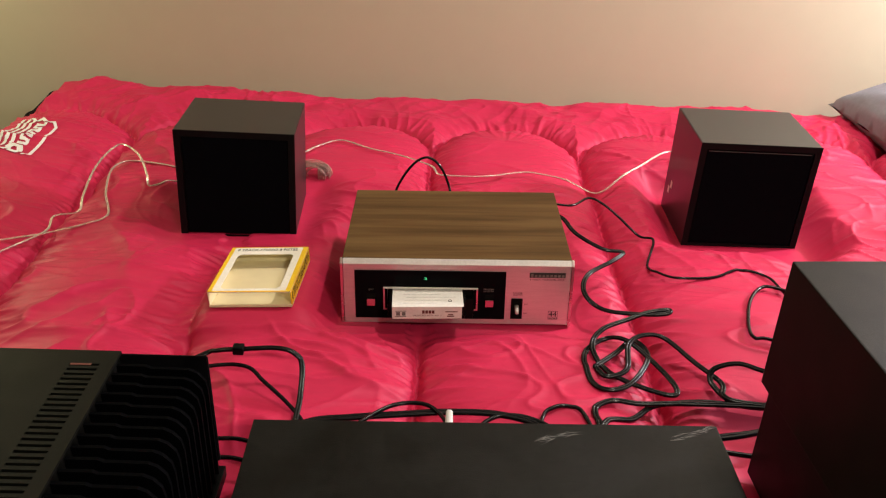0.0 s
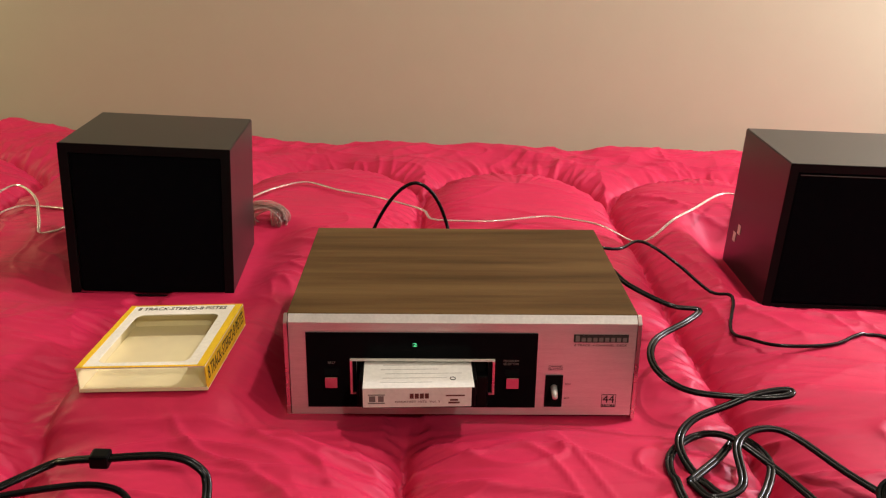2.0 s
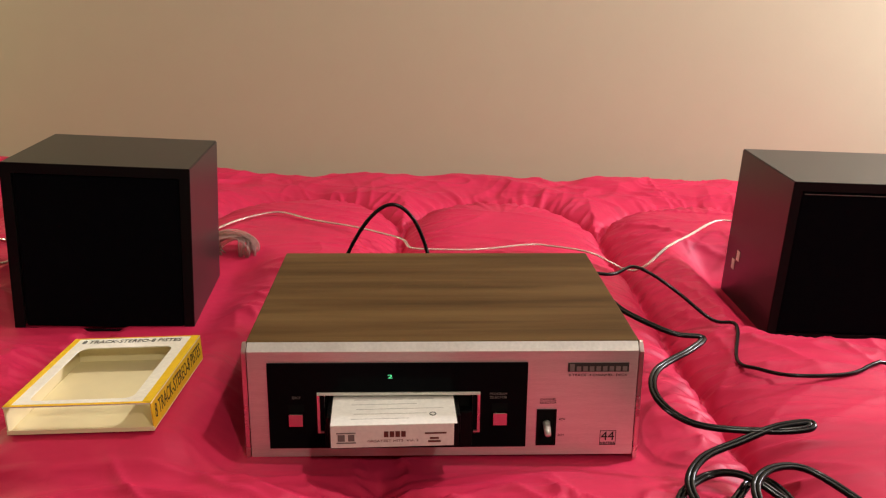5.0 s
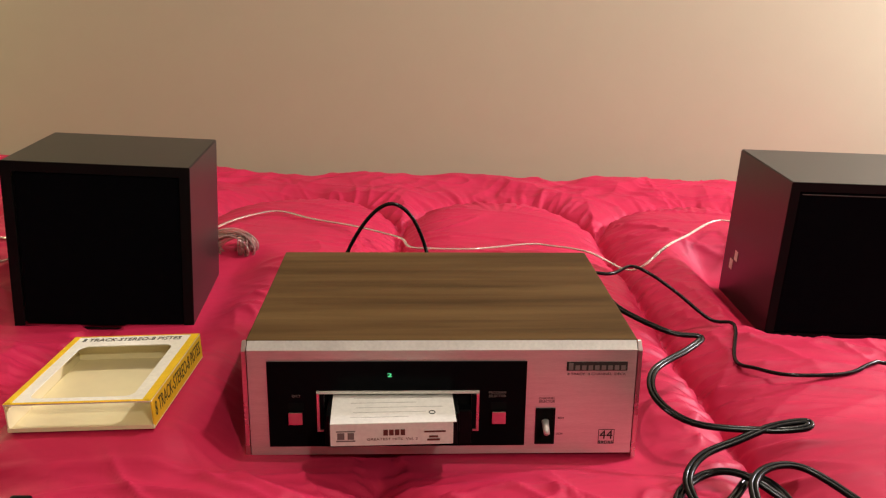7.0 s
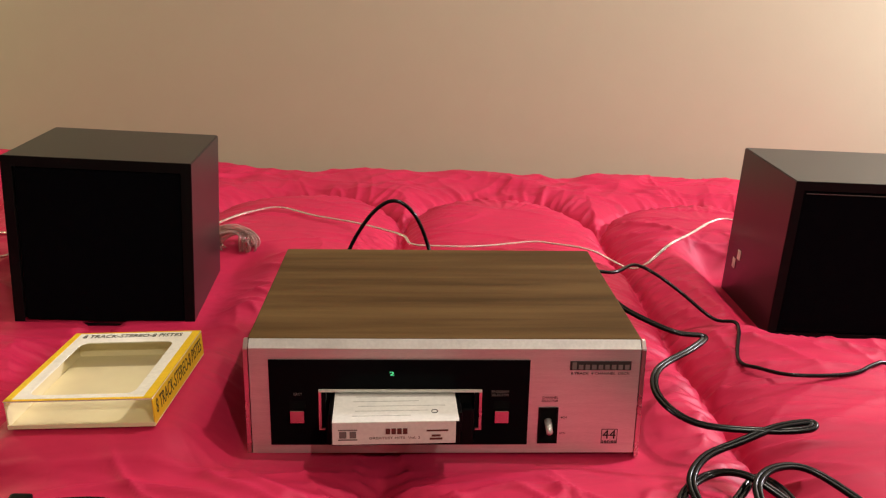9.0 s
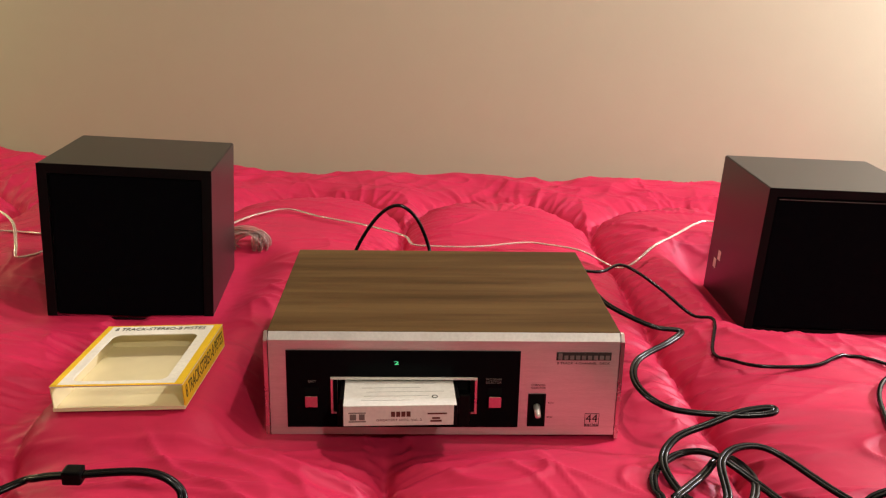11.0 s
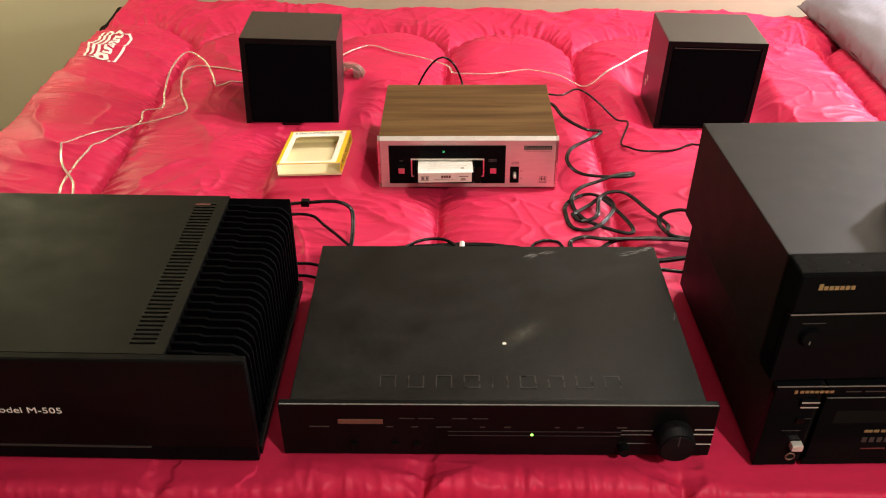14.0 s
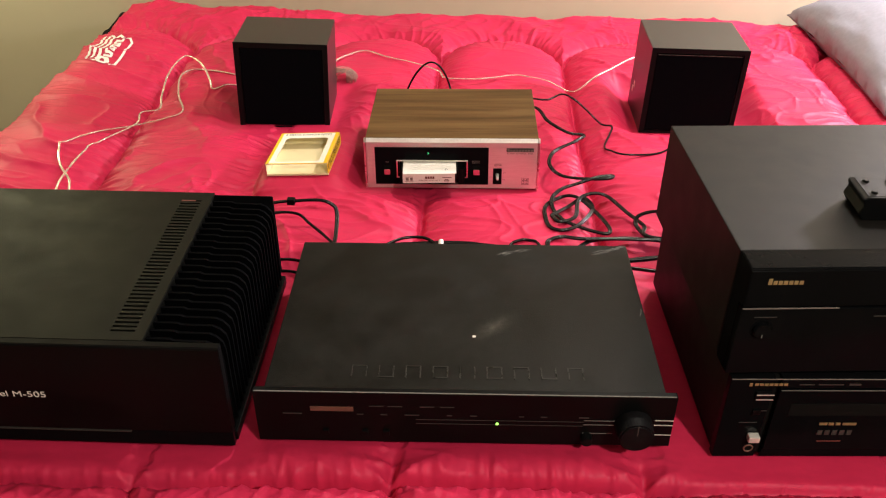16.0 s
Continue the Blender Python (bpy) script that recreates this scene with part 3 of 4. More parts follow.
def card_frame(x0, x1, y0, y1, hx0, hx1, hy0, hy1, z0, z1):
    return boxes([(x0, x1, y0, hy0, z0, z1), (x0, x1, hy1, y1, z0, z1), (x0, hx0, hy0, hy1, z0, z1), (hx1, x1, hy0, hy1, z0, z1)])


def window_corner(r, cx, cy, sx, sy):
    """Rounded card in one corner of the cut window."""
    bm = bmesh.new()
    bow = [(cx + sx * r * (1 - math.cos(a)), cy + sy * r * (1 - math.sin(a))) for a in [math.pi / 2 * k / 5 for k in range(6)]]
    lo = [bm.verts.new((x, y, SZ)) for x, y in [(cx, cy)] + bow]
    hi = [bm.verts.new((x, y, SZ + 0.001)) for x, y in [(cx, cy)] + bow]
    for k in range(1, 6):
        bm.faces.new((lo[0], lo[k], lo[k + 1]))
        bm.faces.new((hi[0], hi[k], hi[k + 1]))
        bm.faces.new((lo[k], lo[k + 1], hi[k + 1], hi[k]))
    bmesh.ops.recalc_face_normals(bm, faces=bm.faces)
    return bm


for corner in ((wx0, wy0, 1, 1), (wx1, wy0, -1, 1), (wx0, wy1, 1, -1), (wx1, wy1, -1, -1)):
    part("window_corner", window_corner(0.008, *corner), CARDW, sleeve)
part("front_panel", card_frame(-SX, SX, -SY - 0.001, SY, wx0, wx1, wy0, wy1, SZ, SZ + 0.001), CARDW, sleeve, "white card with a cut window")
part("yellow_border", boxes([(-SX, -SX + 0.0055, -SY, SY, SZ + 0.001, SZ + 0.0013), (SX - 0.0075, SX, -SY, SY, SZ + 0.001, SZ + 0.0013), (-SX, SX, -SY - 0.001, -SY + 0.002, SZ + 0.001, SZ + 0.0013),
                             (-SX + 0.0055, SX - 0.0075, SY - 0.0015, SY, SZ + 0.001, SZ + 0.0013)]), YELLOW, sleeve, "yellow printed border")
part("bottom_flap", box(-SX, SX, -SY - 0.001, -SY + 0.0005, -0.0003, 0.0030), CREAM, sleeve)
words("lettering", "8 TRACK-STEREO-8 PISTES", 0.0075, Matrix.Translation((-0.002, SY - 0.0095, SZ + 0.0013)), INK, sleeve, width=0.092)
words("lettering", "8 TRACK-STEREO-8 PISTES", 0.013, Matrix(((0, 0, 1, SX + 0.0001), (1, 0, 0, 0), (0, 1, 0, 0.0125), (0, 0, 0, 1))), INK, sleeve, width=0.126)


# ---- loudspeakers ----
def speaker(m, w, d, h, label, sticker):
    s = thing("loudspeaker", m, label, "loudspeaker", "pair of loudspeakers")
    t = 0.011
    bm = box(-w / 2, w / 2, 0.0, d, 0.0, h)
    front = min(bm.faces, key=lambda f: f.calc_center_median().y)
    bmesh.ops.inset_region(bm, faces=[front], thickness=t, depth=0.0)
    pushed = bmesh.ops.extrude_discrete_faces(bm, faces=[front])["faces"]
    bmesh.ops.translate(bm, vec=(0, 0.012, 0), verts=pushed[0].verts)
    outer = [e for e in bm.edges if all(abs(abs(v.co.x) - w / 2) < 1e-5 or min(abs(v.co.z), abs(v.co.z - h)) < 1e-5 for v in e.verts) and e.is_manifold and e.calc_face_angle(0) > 1]
    bmesh.ops.bevel(bm, geom=outer, offset=0.0012, segments=2, affect="EDGES")
    part("cabinet", bm, VINYL, s, "black vinyl-wrapped cabinet")
    part("grille", box(-w / 2 + t + 0.001, w / 2 - t - 0.001, 0.001, 0.012, t + 0.001, h - t - 0.001, 0.003), GRILLE, s, "black cloth grille")
    ring = boxes([(-w / 2, w / 2, -0.0008, 0.0002, 0.0, t), (-w / 2, w / 2, -0.0008, 0.0002, h - t, h), (-w / 2, -w / 2 + t, -0.0008, 0.0002, t, h - t), (w / 2 - t, w / 2, -0.0008, 0.0002, t, h - t)])
    part("front_frame", ring, MATT, s, "matt black front edge")
    if sticker:
        part("grille_edge", boxes([(-w / 2 + t + 0.004 + 0.0024 * k, -w / 2 + t + 0.0056 + 0.0024 * k, -0.0002, 0.0012, h - t - 0.0042, h - t - 0.0032) for k in range(int((w - 2 * t - 0.008) / 0.0024))]), SCUFF_LINE, s, "row of fine pale stitches")["kind"] = "stuff"
        for z, y in ((0.066, d * 0.74), (0.050, d * 0.82)):
            part("sticker", box(-w / 2 - 0.0006, -w / 2 - 0.0001, y - 0.005, y + 0.005, z - 0.007, z + 0.007), WHITEP, s, "small white sticker")
    return s


speaker(pose(-0.3613, 1.3017, -0.0023, -0.9, 1.84, 3.0) @ Matrix.Translation((0, 0, -0.012)), 0.194, 0.1635, 0.1965, "small black bookshelf loudspeaker leaning back on the quilt", False)
speaker(pose(0.523, 1.3838, -0.0338, 1.1, 0.8, 0.4) @ Matrix.Translation((0, 0, -0.010)), 0.2076, 0.168, 0.2047, "small black bookshelf loudspeaker with two small side stickers", True)


# ---- power amplifier ----
amp = thing("power_amplifier", pose(-0.528, 0.370, 0.0, 0, 0, 0.6), "large black power amplifier with side heat sinks", "amplifier")
AW, AD, AH = 0.285, 0.356, 0.167
part("chassis", box(-AW + 0.095, AW - 0.096, 0.014, AD, 0.012, AH - 0.006), DARK, amp, "black inner chassis")
part("front_panel", prism([(0.0, 0.031), (0.002, AH - 0.002), (0.004, AH), (0.014, AH), (0.014, 0.031)], -AW, AW, 0.0008), SATIN, amp, "plain black front panel")
part("lower_panel", box(-AW + 0.001, AW - 0.001, 0.004, 0.014, 0.004, 0.028, 0.0008), GLOSS, amp, "gloss black lower strip")
part("trim_line", box(-AW, AW * 0.55, -0.0006, 0.006, 0.0283, 0.0298), FAINT, amp, "thin bright line")
rows = [(-0.148, 0.148, 0.0145, AD, AH - 0.003, AH)]
for s in (-1, 1):
    a, b = sorted((s * 0.178, s * 0.192))
    rows.append((a, b, 0.0145, AD, AH - 0.003, AH))
    a, b = sorted((s * 0.148, s * 0.178))
    n = 39
    y0, y1 = 0.030, 0.338
    rows += [(a, b, 0.0145, y0, AH - 0.003, AH), (a, b, y1, AD, AH - 0.003, AH)]
    for k in range(n):
        y = y0 + (y1 - y0) * k / n
        rows.append((a, b, y + 0.0036, y + (y1 - y0) / n, AH - 0.003, AH))
part("top_plate", boxes(rows), BLACK, amp, "black top plate with rows of slots")
part("red_mark", box(0.149, 0.170, 0.3305, 0.3335, AH + 0.0001, AH + 0.0004), RUST, amp)
for s in (-1, 1):
    part("sink_core", box(*sorted((s * 0.193, s * 0.215)), 0.0145, AD, 0.014, AH - 0.030), DARK, amp)
    part("side_rail", box(*sorted((s * 0.200, s * (AW + 0.001))), 0.0145, AD - 0.004, 0.004, 0.018, 0.001), SATIN, amp, "black base rail")
    fin = None
    n = 22
    for k in range(n):
        y = 0.024 + (AD - 0.042) * k / (n - 1)
        if fin is None:
            bm = bmesh.new()
            prof = [(0.193, 0.02), (0.193, AH - 0.004), (0.222, AH - 0.004), (0.227, AH - 0.0065), (AW - 0.020, AH - 0.007), (AW - 0.012, AH - 0.011), (AW - 0.005, AH - 0.020), (AW - 0.003, AH - 0.032), (AW - 0.003, 0.02)]
            f0 = [bm.verts.new((s * x, -0.0019, z)) for x, z in prof]
            f1 = [bm.verts.new((s * x, 0.0019, z)) for x, z in prof]
            bm.faces.new(f0)
            bm.faces.new(f1[::-1])
            for i in range(len(prof)):
                bm.faces.new((f0[i], f1[i], f1[(i + 1) % len(prof)], f0[(i + 1) % len(prof)]))
            bmesh.ops.recalc_face_normals(bm, faces=bm.faces)
            fin = part("heat_sink_fin", bm, FINM, amp)
            fin.location.y = y
        else:
            f = new("heat_sink_fin", fin.data)
            f.parent = amp
            f.location.y = y
part("rear_panel", prism([(AD, 0.02), (AD, AH - 0.004), (AD + 0.004, AH - 0.006), (AD + 0.004, 0.02)], -AW + 0.006, AW - 0.006, 0.001), MATT, amp, "black rear panel")
words("lettering", "Model M-505", 0.0098, Matrix(((1, 0, 0, 0.020), (0, 0, -1, -0.0002), (0, 1, 0, 0.0885), (0, 0, 0, 1))), WHITEP, amp, width=0.086)
for x, y in ((-0.24, 0.05), (0.24, 0.05), (-0.24, 0.3), (0.24, 0.3)):
    part("foot", cyl(pose(x, y, -0.008), 0.014, 0.014, 0.014), MATT, amp)

# ---- preamplifier ----
pre = thing("preamplifier", pose(0.046, 0.396, 0.0, 0, -0.4, 1.1), "slim black preamplifier with a scuffed steel lid", "amplifier")
PW = 0.262
part("lid", box(-0.250, 0.250, 0.010, 0.338, 0.008, 0.0835, 0.001), BLACKP, pre, "scuffed black steel lid")
part("base_plate", box(-0.245, 0.245, 0.012, 0.340, 0.004, 0.0075), DARK, pre)
part("front_panel", box(-PW, PW, 0.0, 0.0098, 0.004, 0.0885, 0.0012), SATIN, pre, "black front panel")
part("panel_edge", box(-PW + 0.002, PW - 0.002, 0.0004, 0.0020, 0.0884, 0.0889), SCUFF_LINE, pre, "thin pale line along the top edge")
part("badge", box(-0.192, -0.138, -0.0008, 0.0, 0.0575, 0.0650, 0.0002), COPPER, pre, "small copper badge")
part("lamp", add_ring(cyl(pose(0.042, 0.0002, 0.0395, 90), 0.0015, 0.0011, 0.002, 14), pose(0.042, -0.0004, 0.0395, 90), 0.0017, 0.0004, 16, 6), GREENB, pre, "lit green pilot lamp")
knob = part("volume_knob", cyl(pose(0.212, 0.0, 0.044, 90), 0.0235, 0.022, 0.027, 36, 0.002), MATT, pre, "large black volume knob", False)
part("pointer", box(0.2113, 0.2127, -0.0275, -0.0268, 0.05, 0.066), FAINT, knob)
part("selector_knob", cyl(pose(0.155, 0.0, 0.020, 90), 0.0075, 0.007, 0.012, 24, 0.001), SATIN, pre)
for z in (0.049, 0.041, 0.024):
    part("line_trim", box(0.238, 0.2615, -0.0006, 0.0001, z, z + 0.0011), INKL, pre, "thin bright line")
for z in (0.047, 0.040, 0.025):
    part("line_trim", box(0.150, 0.188, -0.0006, 0.0001, z, z + 0.0008), SCUFF_LINE, pre, "thin bright line")
for z in (0.0445, 0.0375):
    part("line_trim", box(-0.06, 0.150, -0.0006, 0.0001, z, z + 0.0006), FAINT, pre)
part("small_print", boxes([(x - w, x + w, -0.0006, 0.0, 0.0515, 0.0530) for x, w in ((-0.215, 0.012), (-0.13, 0.004), (-0.10, 0.004), (-0.065, 0.009), (-0.018, 0.003), (0.012, 0.004), (0.072, 0.003), (0.10, 0.004), (0.15, 0.006))]), FAINT, pre)
part("small_print", boxes([(x, x + 0.018, -0.0006, 0.0, 0.066, 0.0672) for x in (-0.118, -0.095, -0.055, -0.03)]), FAINT, pre)
for x in (-0.175, -0.125, -0.098):
    part("push_button", box(x - 0.004, x + 0.004, -0.004, 0.0, 0.018, 0.026, 0.0008), SATIN, pre)
for k in range(9):
    marks = bmesh.new()
    x = -0.134 + 0.0345 * k
    for r in ((x - 0.010, x - 0.0085), (x + 0.0085, x + 0.010)):
        add_box(marks, r[0], r[1], 0.034, 0.056, 0.0833, 0.0843, 0.0003)
    if k % 3 != 1:
        add_box(marks, x - 0.0085, x + 0.0085, 0.0545, 0.056, 0.0833, 0.0843, 0.0003)
    if k % 2:
        add_box(marks, x - 0.0085, x + 0.0085, 0.034, 0.0355, 0.0833, 0.0843, 0.0003)
    part("embossed_mark", marks, GLINT, pre, "shallow embossed shape")
part("paint_chip", cyl(pose(0.013, 0.1165, 0.0834), 0.0028, 0.0022, 0.0005, 9), LABEL, pre, "small white paint chip")


def scratches(spots):
    bm = bmesh.new()
    rnd = random.Random(4)
    for cx, cy, lx, ly, n in spots:
        for _ in range(n):
            a = math.atan2(ly, lx) + rnd.uniform(-0.25, 0.25)
            t = rnd.uniform(-0.5, 0.5)
            x, y, L, w = cx + lx * t, cy + ly * t + rnd.uniform(-0.004, 0.004), rnd.uniform(0.002, 0.012), rnd.uniform(0.0002, 0.0007)
            c, s_ = math.cos(a), math.sin(a)
            vs = [bm.verts.new((x + c * u - s_ * v, y + s_ * u + c * v, 0.08375)) for u, v in ((-L, 0), (0, -w), (L, 0), (0, w))]
            bm.faces.new(vs)
    return bm


part("scuffs", scratches([(0.222, 0.325, 0.045, 0.018, 26), (0.075, 0.317, 0.04, 0.015, 18), (0.245, 0.17, 0.004, 0.02, 5)]), SCUFF_LINE, pre, "pale scuff marks")["kind"] = "stuff"
for x, y in ((-0.21, 0.04), (0.21, 0.04), (-0.21, 0.3), (0.21, 0.3)):
    part("foot", cyl(pose(x, y, -0.008), 0.013, 0.013, 0.015), MATT, pre)

# ---- cassette deck below the disc player ----
tape = thing("cassette_deck", pose(0.3635, 0.398, 0.0, 0, 0, 2.7), "gloss black cassette deck under the disc player", "cassette deck")
part("case", box(0.001, 0.447, 0.012, 0.366, -0.002, 0.126, 0.0012), GREYC, tape, "black steel case")
part("front_panel", boxes([(0.0, 0.054, 0.0, 0.012, -0.006, 0.128), (0.061, 0.45, 0.0, 0.012, 0.112, 0.128), (0.061, 0.45, 0.0, 0.012, -0.006, 0.006), (0.31, 0.45, 0.0, 0.012, 0.006, 0.112)], 0.0012), GLOSS, tape, "gloss black front panel")
part("panel_gap", box(0.054, 0.31, 0.006, 0.011, -0.004, 0.125), DARK, tape)
part("cassette_door", box(0.062, 0.308, -0.001, 0.007, 0.007, 0.111, 0.0015), GLOSS, tape, "smoked cassette door")
part("door_window", box(0.080, 0.23, -0.0016, -0.001, 0.068, 0.088), DARK, tape)
part("edge_line", box(0.001, 0.42, -0.0008, 0.0, 0.1268, 0.1278), INKG, tape, "thin bright edge")
part("edge_line", box(0.063, 0.21, -0.0018, -0.001, 0.1095, 0.1102), SCUFF_LINE, tape)
part("maker_mark", boxes([(0.0230, 0.0265, -0.0006, 0.0, 0.1160, 0.1210)] + [(0.0295 + 0.0058 * k, 0.0340 + 0.0058 * k, -0.0006, 0.0, 0.1168, 0.1204) for k in range(7)]), GOLD, tape, "pale gold maker's mark")
part("small_print", boxes([(0.0830, 0.1010, -0.0006, 0, 0.118, 0.1192), (0.1060, 0.1360, -0.0006, 0, 0.118, 0.1192), (0.1430, 0.1570, -0.0006, 0, 0.1175, 0.120)]), FAINT, tape)
part("power_button", box(0.033, 0.052, -0.004, 0.0, 0.0965, 0.108, 0.001), SATIN, tape)
part("button_lines", boxes([(0.0335, 0.0545, -0.0046, -0.004, 0.1045, 0.1056), (0.0335, 0.0545, -0.0046, -0.004, 0.0968, 0.0978)]), BRIGHT, tape)
part("small_button", box(0.0350, 0.0450, -0.003, 0.0, 0.070, 0.078, 0.001), SATIN, tape)
part("small_print", boxes([(0.0230, 0.0450, -0.0006, 0, 0.0545, 0.0553), (0.0410, 0.0530, -0.0006, 0, 0.0745, 0.0753)]), FAINT, tape)
part("slide_knob", box(0.0370, 0.0510, -0.010, 0.0, 0.028, 0.0375, 0.0015), BRIGHT, tape, "chrome slide knob")
part("phones_socket", add_ring(bmesh.new(), pose(0.0435, -0.0005, 0.0095, 90), 0.0055, 0.0010, 20, 6), COPPER, tape, "metal phones socket ring")
part("socket_hole", cyl(pose(0.0435, 0.0002, 0.0095, 90), 0.0046, 0.0046, 0.0006, 18), DARK, tape)
part("gold_bars", boxes([(0.1230, 0.1330, -0.0016, -0.001, 0.0515, 0.0555), (0.1345, 0.1410, -0.0016, -0.001, 0.0515, 0.0555), (0.1435, 0.1490, -0.0016, -0.001, 0.0515, 0.0555), (0.1520, 0.1690, -0.0016, -0.001, 0.0515, 0.0555)]), GOLD, tape, "gold printed bars")
part("series_mark", boxes([(0.1240 + 0.0092 * k, 0.1300 + 0.0092 * k, -0.0016, -0.001, 0.0345, 0.0425) for k in range(5)]), FAINT, tape)
part("small_print", boxes([(0.1270, 0.1570, -0.0016, -0.001, 0.0225, 0.0240)]), RUST, tape)
for x, y in ((0.05, 0.05), (0.4, 0.05), (0.05, 0.32), (0.4, 0.32)):
    part("foot", cyl(pose(x, y, -0.014), 0.014, 0.014, 0.014), MATT, tape)

# ---- disc player on top ----
cd = thing("disc_player", pose(0.353, 0.397, 0.130, 0, 0, 4.0), "tall black disc player standing on the cassette deck", "disc player")
part("case", box(0.0, 0.446, 0.038, 0.352, 0.010, 0.1575, 0.0015), GREYC, cd, "black steel case")
part("bezel", prism([(0.0, 0.106), (0.0, 0.156), (0.002, 0.1582), (0.0375, 0.1582), (0.0375, 0.004), (0.012, 0.004), (0.012, 0.104)], 0.001, 0.445, 0.0012), GLOSS, cd, "gloss black front bezel")
part("display_glass", box(0.001, 0.445, 0.002, 0.0118, 0.005, 0.1020, 0.0015), GLOSS, cd, "smoked display panel")
part("edge_line", box(0.002, 0.112, 0.0008, 0.002, 0.1022, 0.1033), INKG, cd, "thin bright edge")
part("maker_mark", boxes([(0.022 + 0.0058 * k, 0.0265 + 0.0058 * k, -0.0005, 0.0, 0.1375, 0.1425 + (0.003 if k == 0 else 0)) for k in range(7)]), GOLD, cd, "gold maker's mark")
part("dial", add_ring(cyl(pose(0.030, 0.002, 0.072, 90), 0.011, 0.010, 0.005, 28, 0.001), pose(0.030, 0.0018, 0.072, 90), 0.0125, 0.0007, 28, 6), GLOSS, cd, "round push knob")
part("dial_mark", box(0.0294, 0.0306, -0.0036, -0.0030, 0.0635, 0.068), SCUFF_LINE, cd, "small pale pointer")
part("small_print", boxes([(0.018, 0.044, 0.0014, 0.002, 0.0895, 0.0905), (0.155, 0.18, 0.0014, 0.002, 0.0895, 0.0905)]), FAINT, cd)
for x, y in ((0.05, 0.03), (0.4, 0.03), (0.05, 0.36), (0.4, 0.36)):
    part("foot", cyl(pose(x, y, -0.002), 0.014, 0.014, 0.013), MATT, cd)

# ---- remote control ----
rem = thing("remote_control", pose(0.507, 0.505, 0.2878, 0, 0, 1.0), "black remote control with rows of small buttons", "remote control")
bm = bmesh.new()
prof = [(0.002, 0.0), (-0.004, 0.010), (0.0, 0.020), (-0.003, 0.029), (0.004, 0.031), (0.19, 0.031), (0.19, 0.0)]
f0 = [bm.verts.new((x, 0.0, z)) for x, z in prof]
f1 = [bm.verts.new((x, 0.052, z)) for x, z in prof]
bm.faces.new(f0)
bm.faces.new(f1[::-1])
for i in range(len(prof)):
    bm.faces.new((f0[i], f1[i], f1[(i + 1) % len(prof)], f0[(i + 1) % len(prof)]))
bmesh.ops.recalc_face_normals(bm, faces=bm.faces)
bmesh.ops.bevel(bm, geom=list(bm.edges), offset=0.001, segments=2, affect="EDGES")
part("body", bm, SATIN, rem)
part("key_plate", box(0.003, 0.186, 0.004, 0.048, 0.0309, 0.0314), GREYC, rem, "dark grey key plate")
for i in range(7):
    for j in range(3):
        if i or j != 1:
            x = 0.018 + 0.022 * i if i else 0.013
            part("key", cyl(pose(x, 0.012 + 0.0135 * j, 0.0313), 0.0042, 0.0034, 0.0025, 12, 0.0006), SATIN, rem)


# ---- cords ----
def cord(name, pts, r, label, material=RUBBER, twin=0.0, level=0.0):
    """A stiff cord over the cloth. Points (x, y) run at the level, or on the cloth where that is higher; (x, y, z) stand clear of it."""
    path = glide([(p[0], p[1], max(p[2] if len(p) > 2 else level, cloth_z(p[0], p[1]) + r)) for p in pts], 6)
    for p in path:
        p.z = max(p.z, cloth_z(p.x, p.y) + r * 0.9)
    ob = new(name, link_mesh(name, tube(path, r, twin, steps=1), material, True))
    return tagged(ob, label, "cable", "cables on the bed")


CLEAR = "clear plastic speaker wire lying across the red quilt"
cord("speaker_wire", [(-0.44, 1.46), (-0.516, 1.465), (-0.537, 1.45, 0.012), (-0.555, 1.437, 0.02), (-0.565, 1.46, 0.03), (-0.603, 1.536, 0.036), (-0.654, 1.592, 0.035), (-0.673, 1.564, 0.03), (-0.674, 1.488, 0.025), (-0.657, 1.388, 0.02),
                      (-0.648, 1.338), (-0.682, 1.318), (-0.674, 1.262), (-0.716, 1.188), (-0.735, 1.121), (-0.737, 1.021), (-0.725, 0.96), (-0.70, 0.80)], 0.0012, CLEAR, CLEARW, 0.0023, 0.012)
cord("speaker_wire", [(-0.44, 1.49), (-0.535, 1.529), (-0.602, 1.559), (-0.641, 1.561), (-0.654, 1.518), (-0.629, 1.418), (-0.589, 1.319), (-0.615, 1.286), (-0.673, 1.255), (-0.737, 1.208), (-0.776, 1.15), (-0.778, 1.118), (-0.753, 1.062), (-0.713, 1.005), (-0.69, 0.90), (-0.68, 0.79)],
     0.0012, CLEAR, CLEARW, 0.0023, 0.012)
cord("speaker_wire", [(-0.33, 1.52), (-0.292, 1.616), (-0.265, 1.655), (-0.228, 1.68), (-0.171, 1.642), (-0.112, 1.614), (-0.066, 1.583), (-0.037, 1.557), (-0.026, 1.523), (0.002, 1.517), (0.066, 1.52), (0.138, 1.545), (0.17, 1.54), (0.219, 1.515), (0.268, 1.505, 0.004), (0.292, 1.50, 0.012), (0.328, 1.528, 0.03), (0.37, 1.578, 0.03), (0.451, 1.664, 0.03), (0.50, 1.60)],
     0.0012, CLEAR, CLEARW, 0.0023, 0.024)
BL = "thin black cable lying on the red quilt"
TW = "black twin cable lying in loose loops on the red quilt"
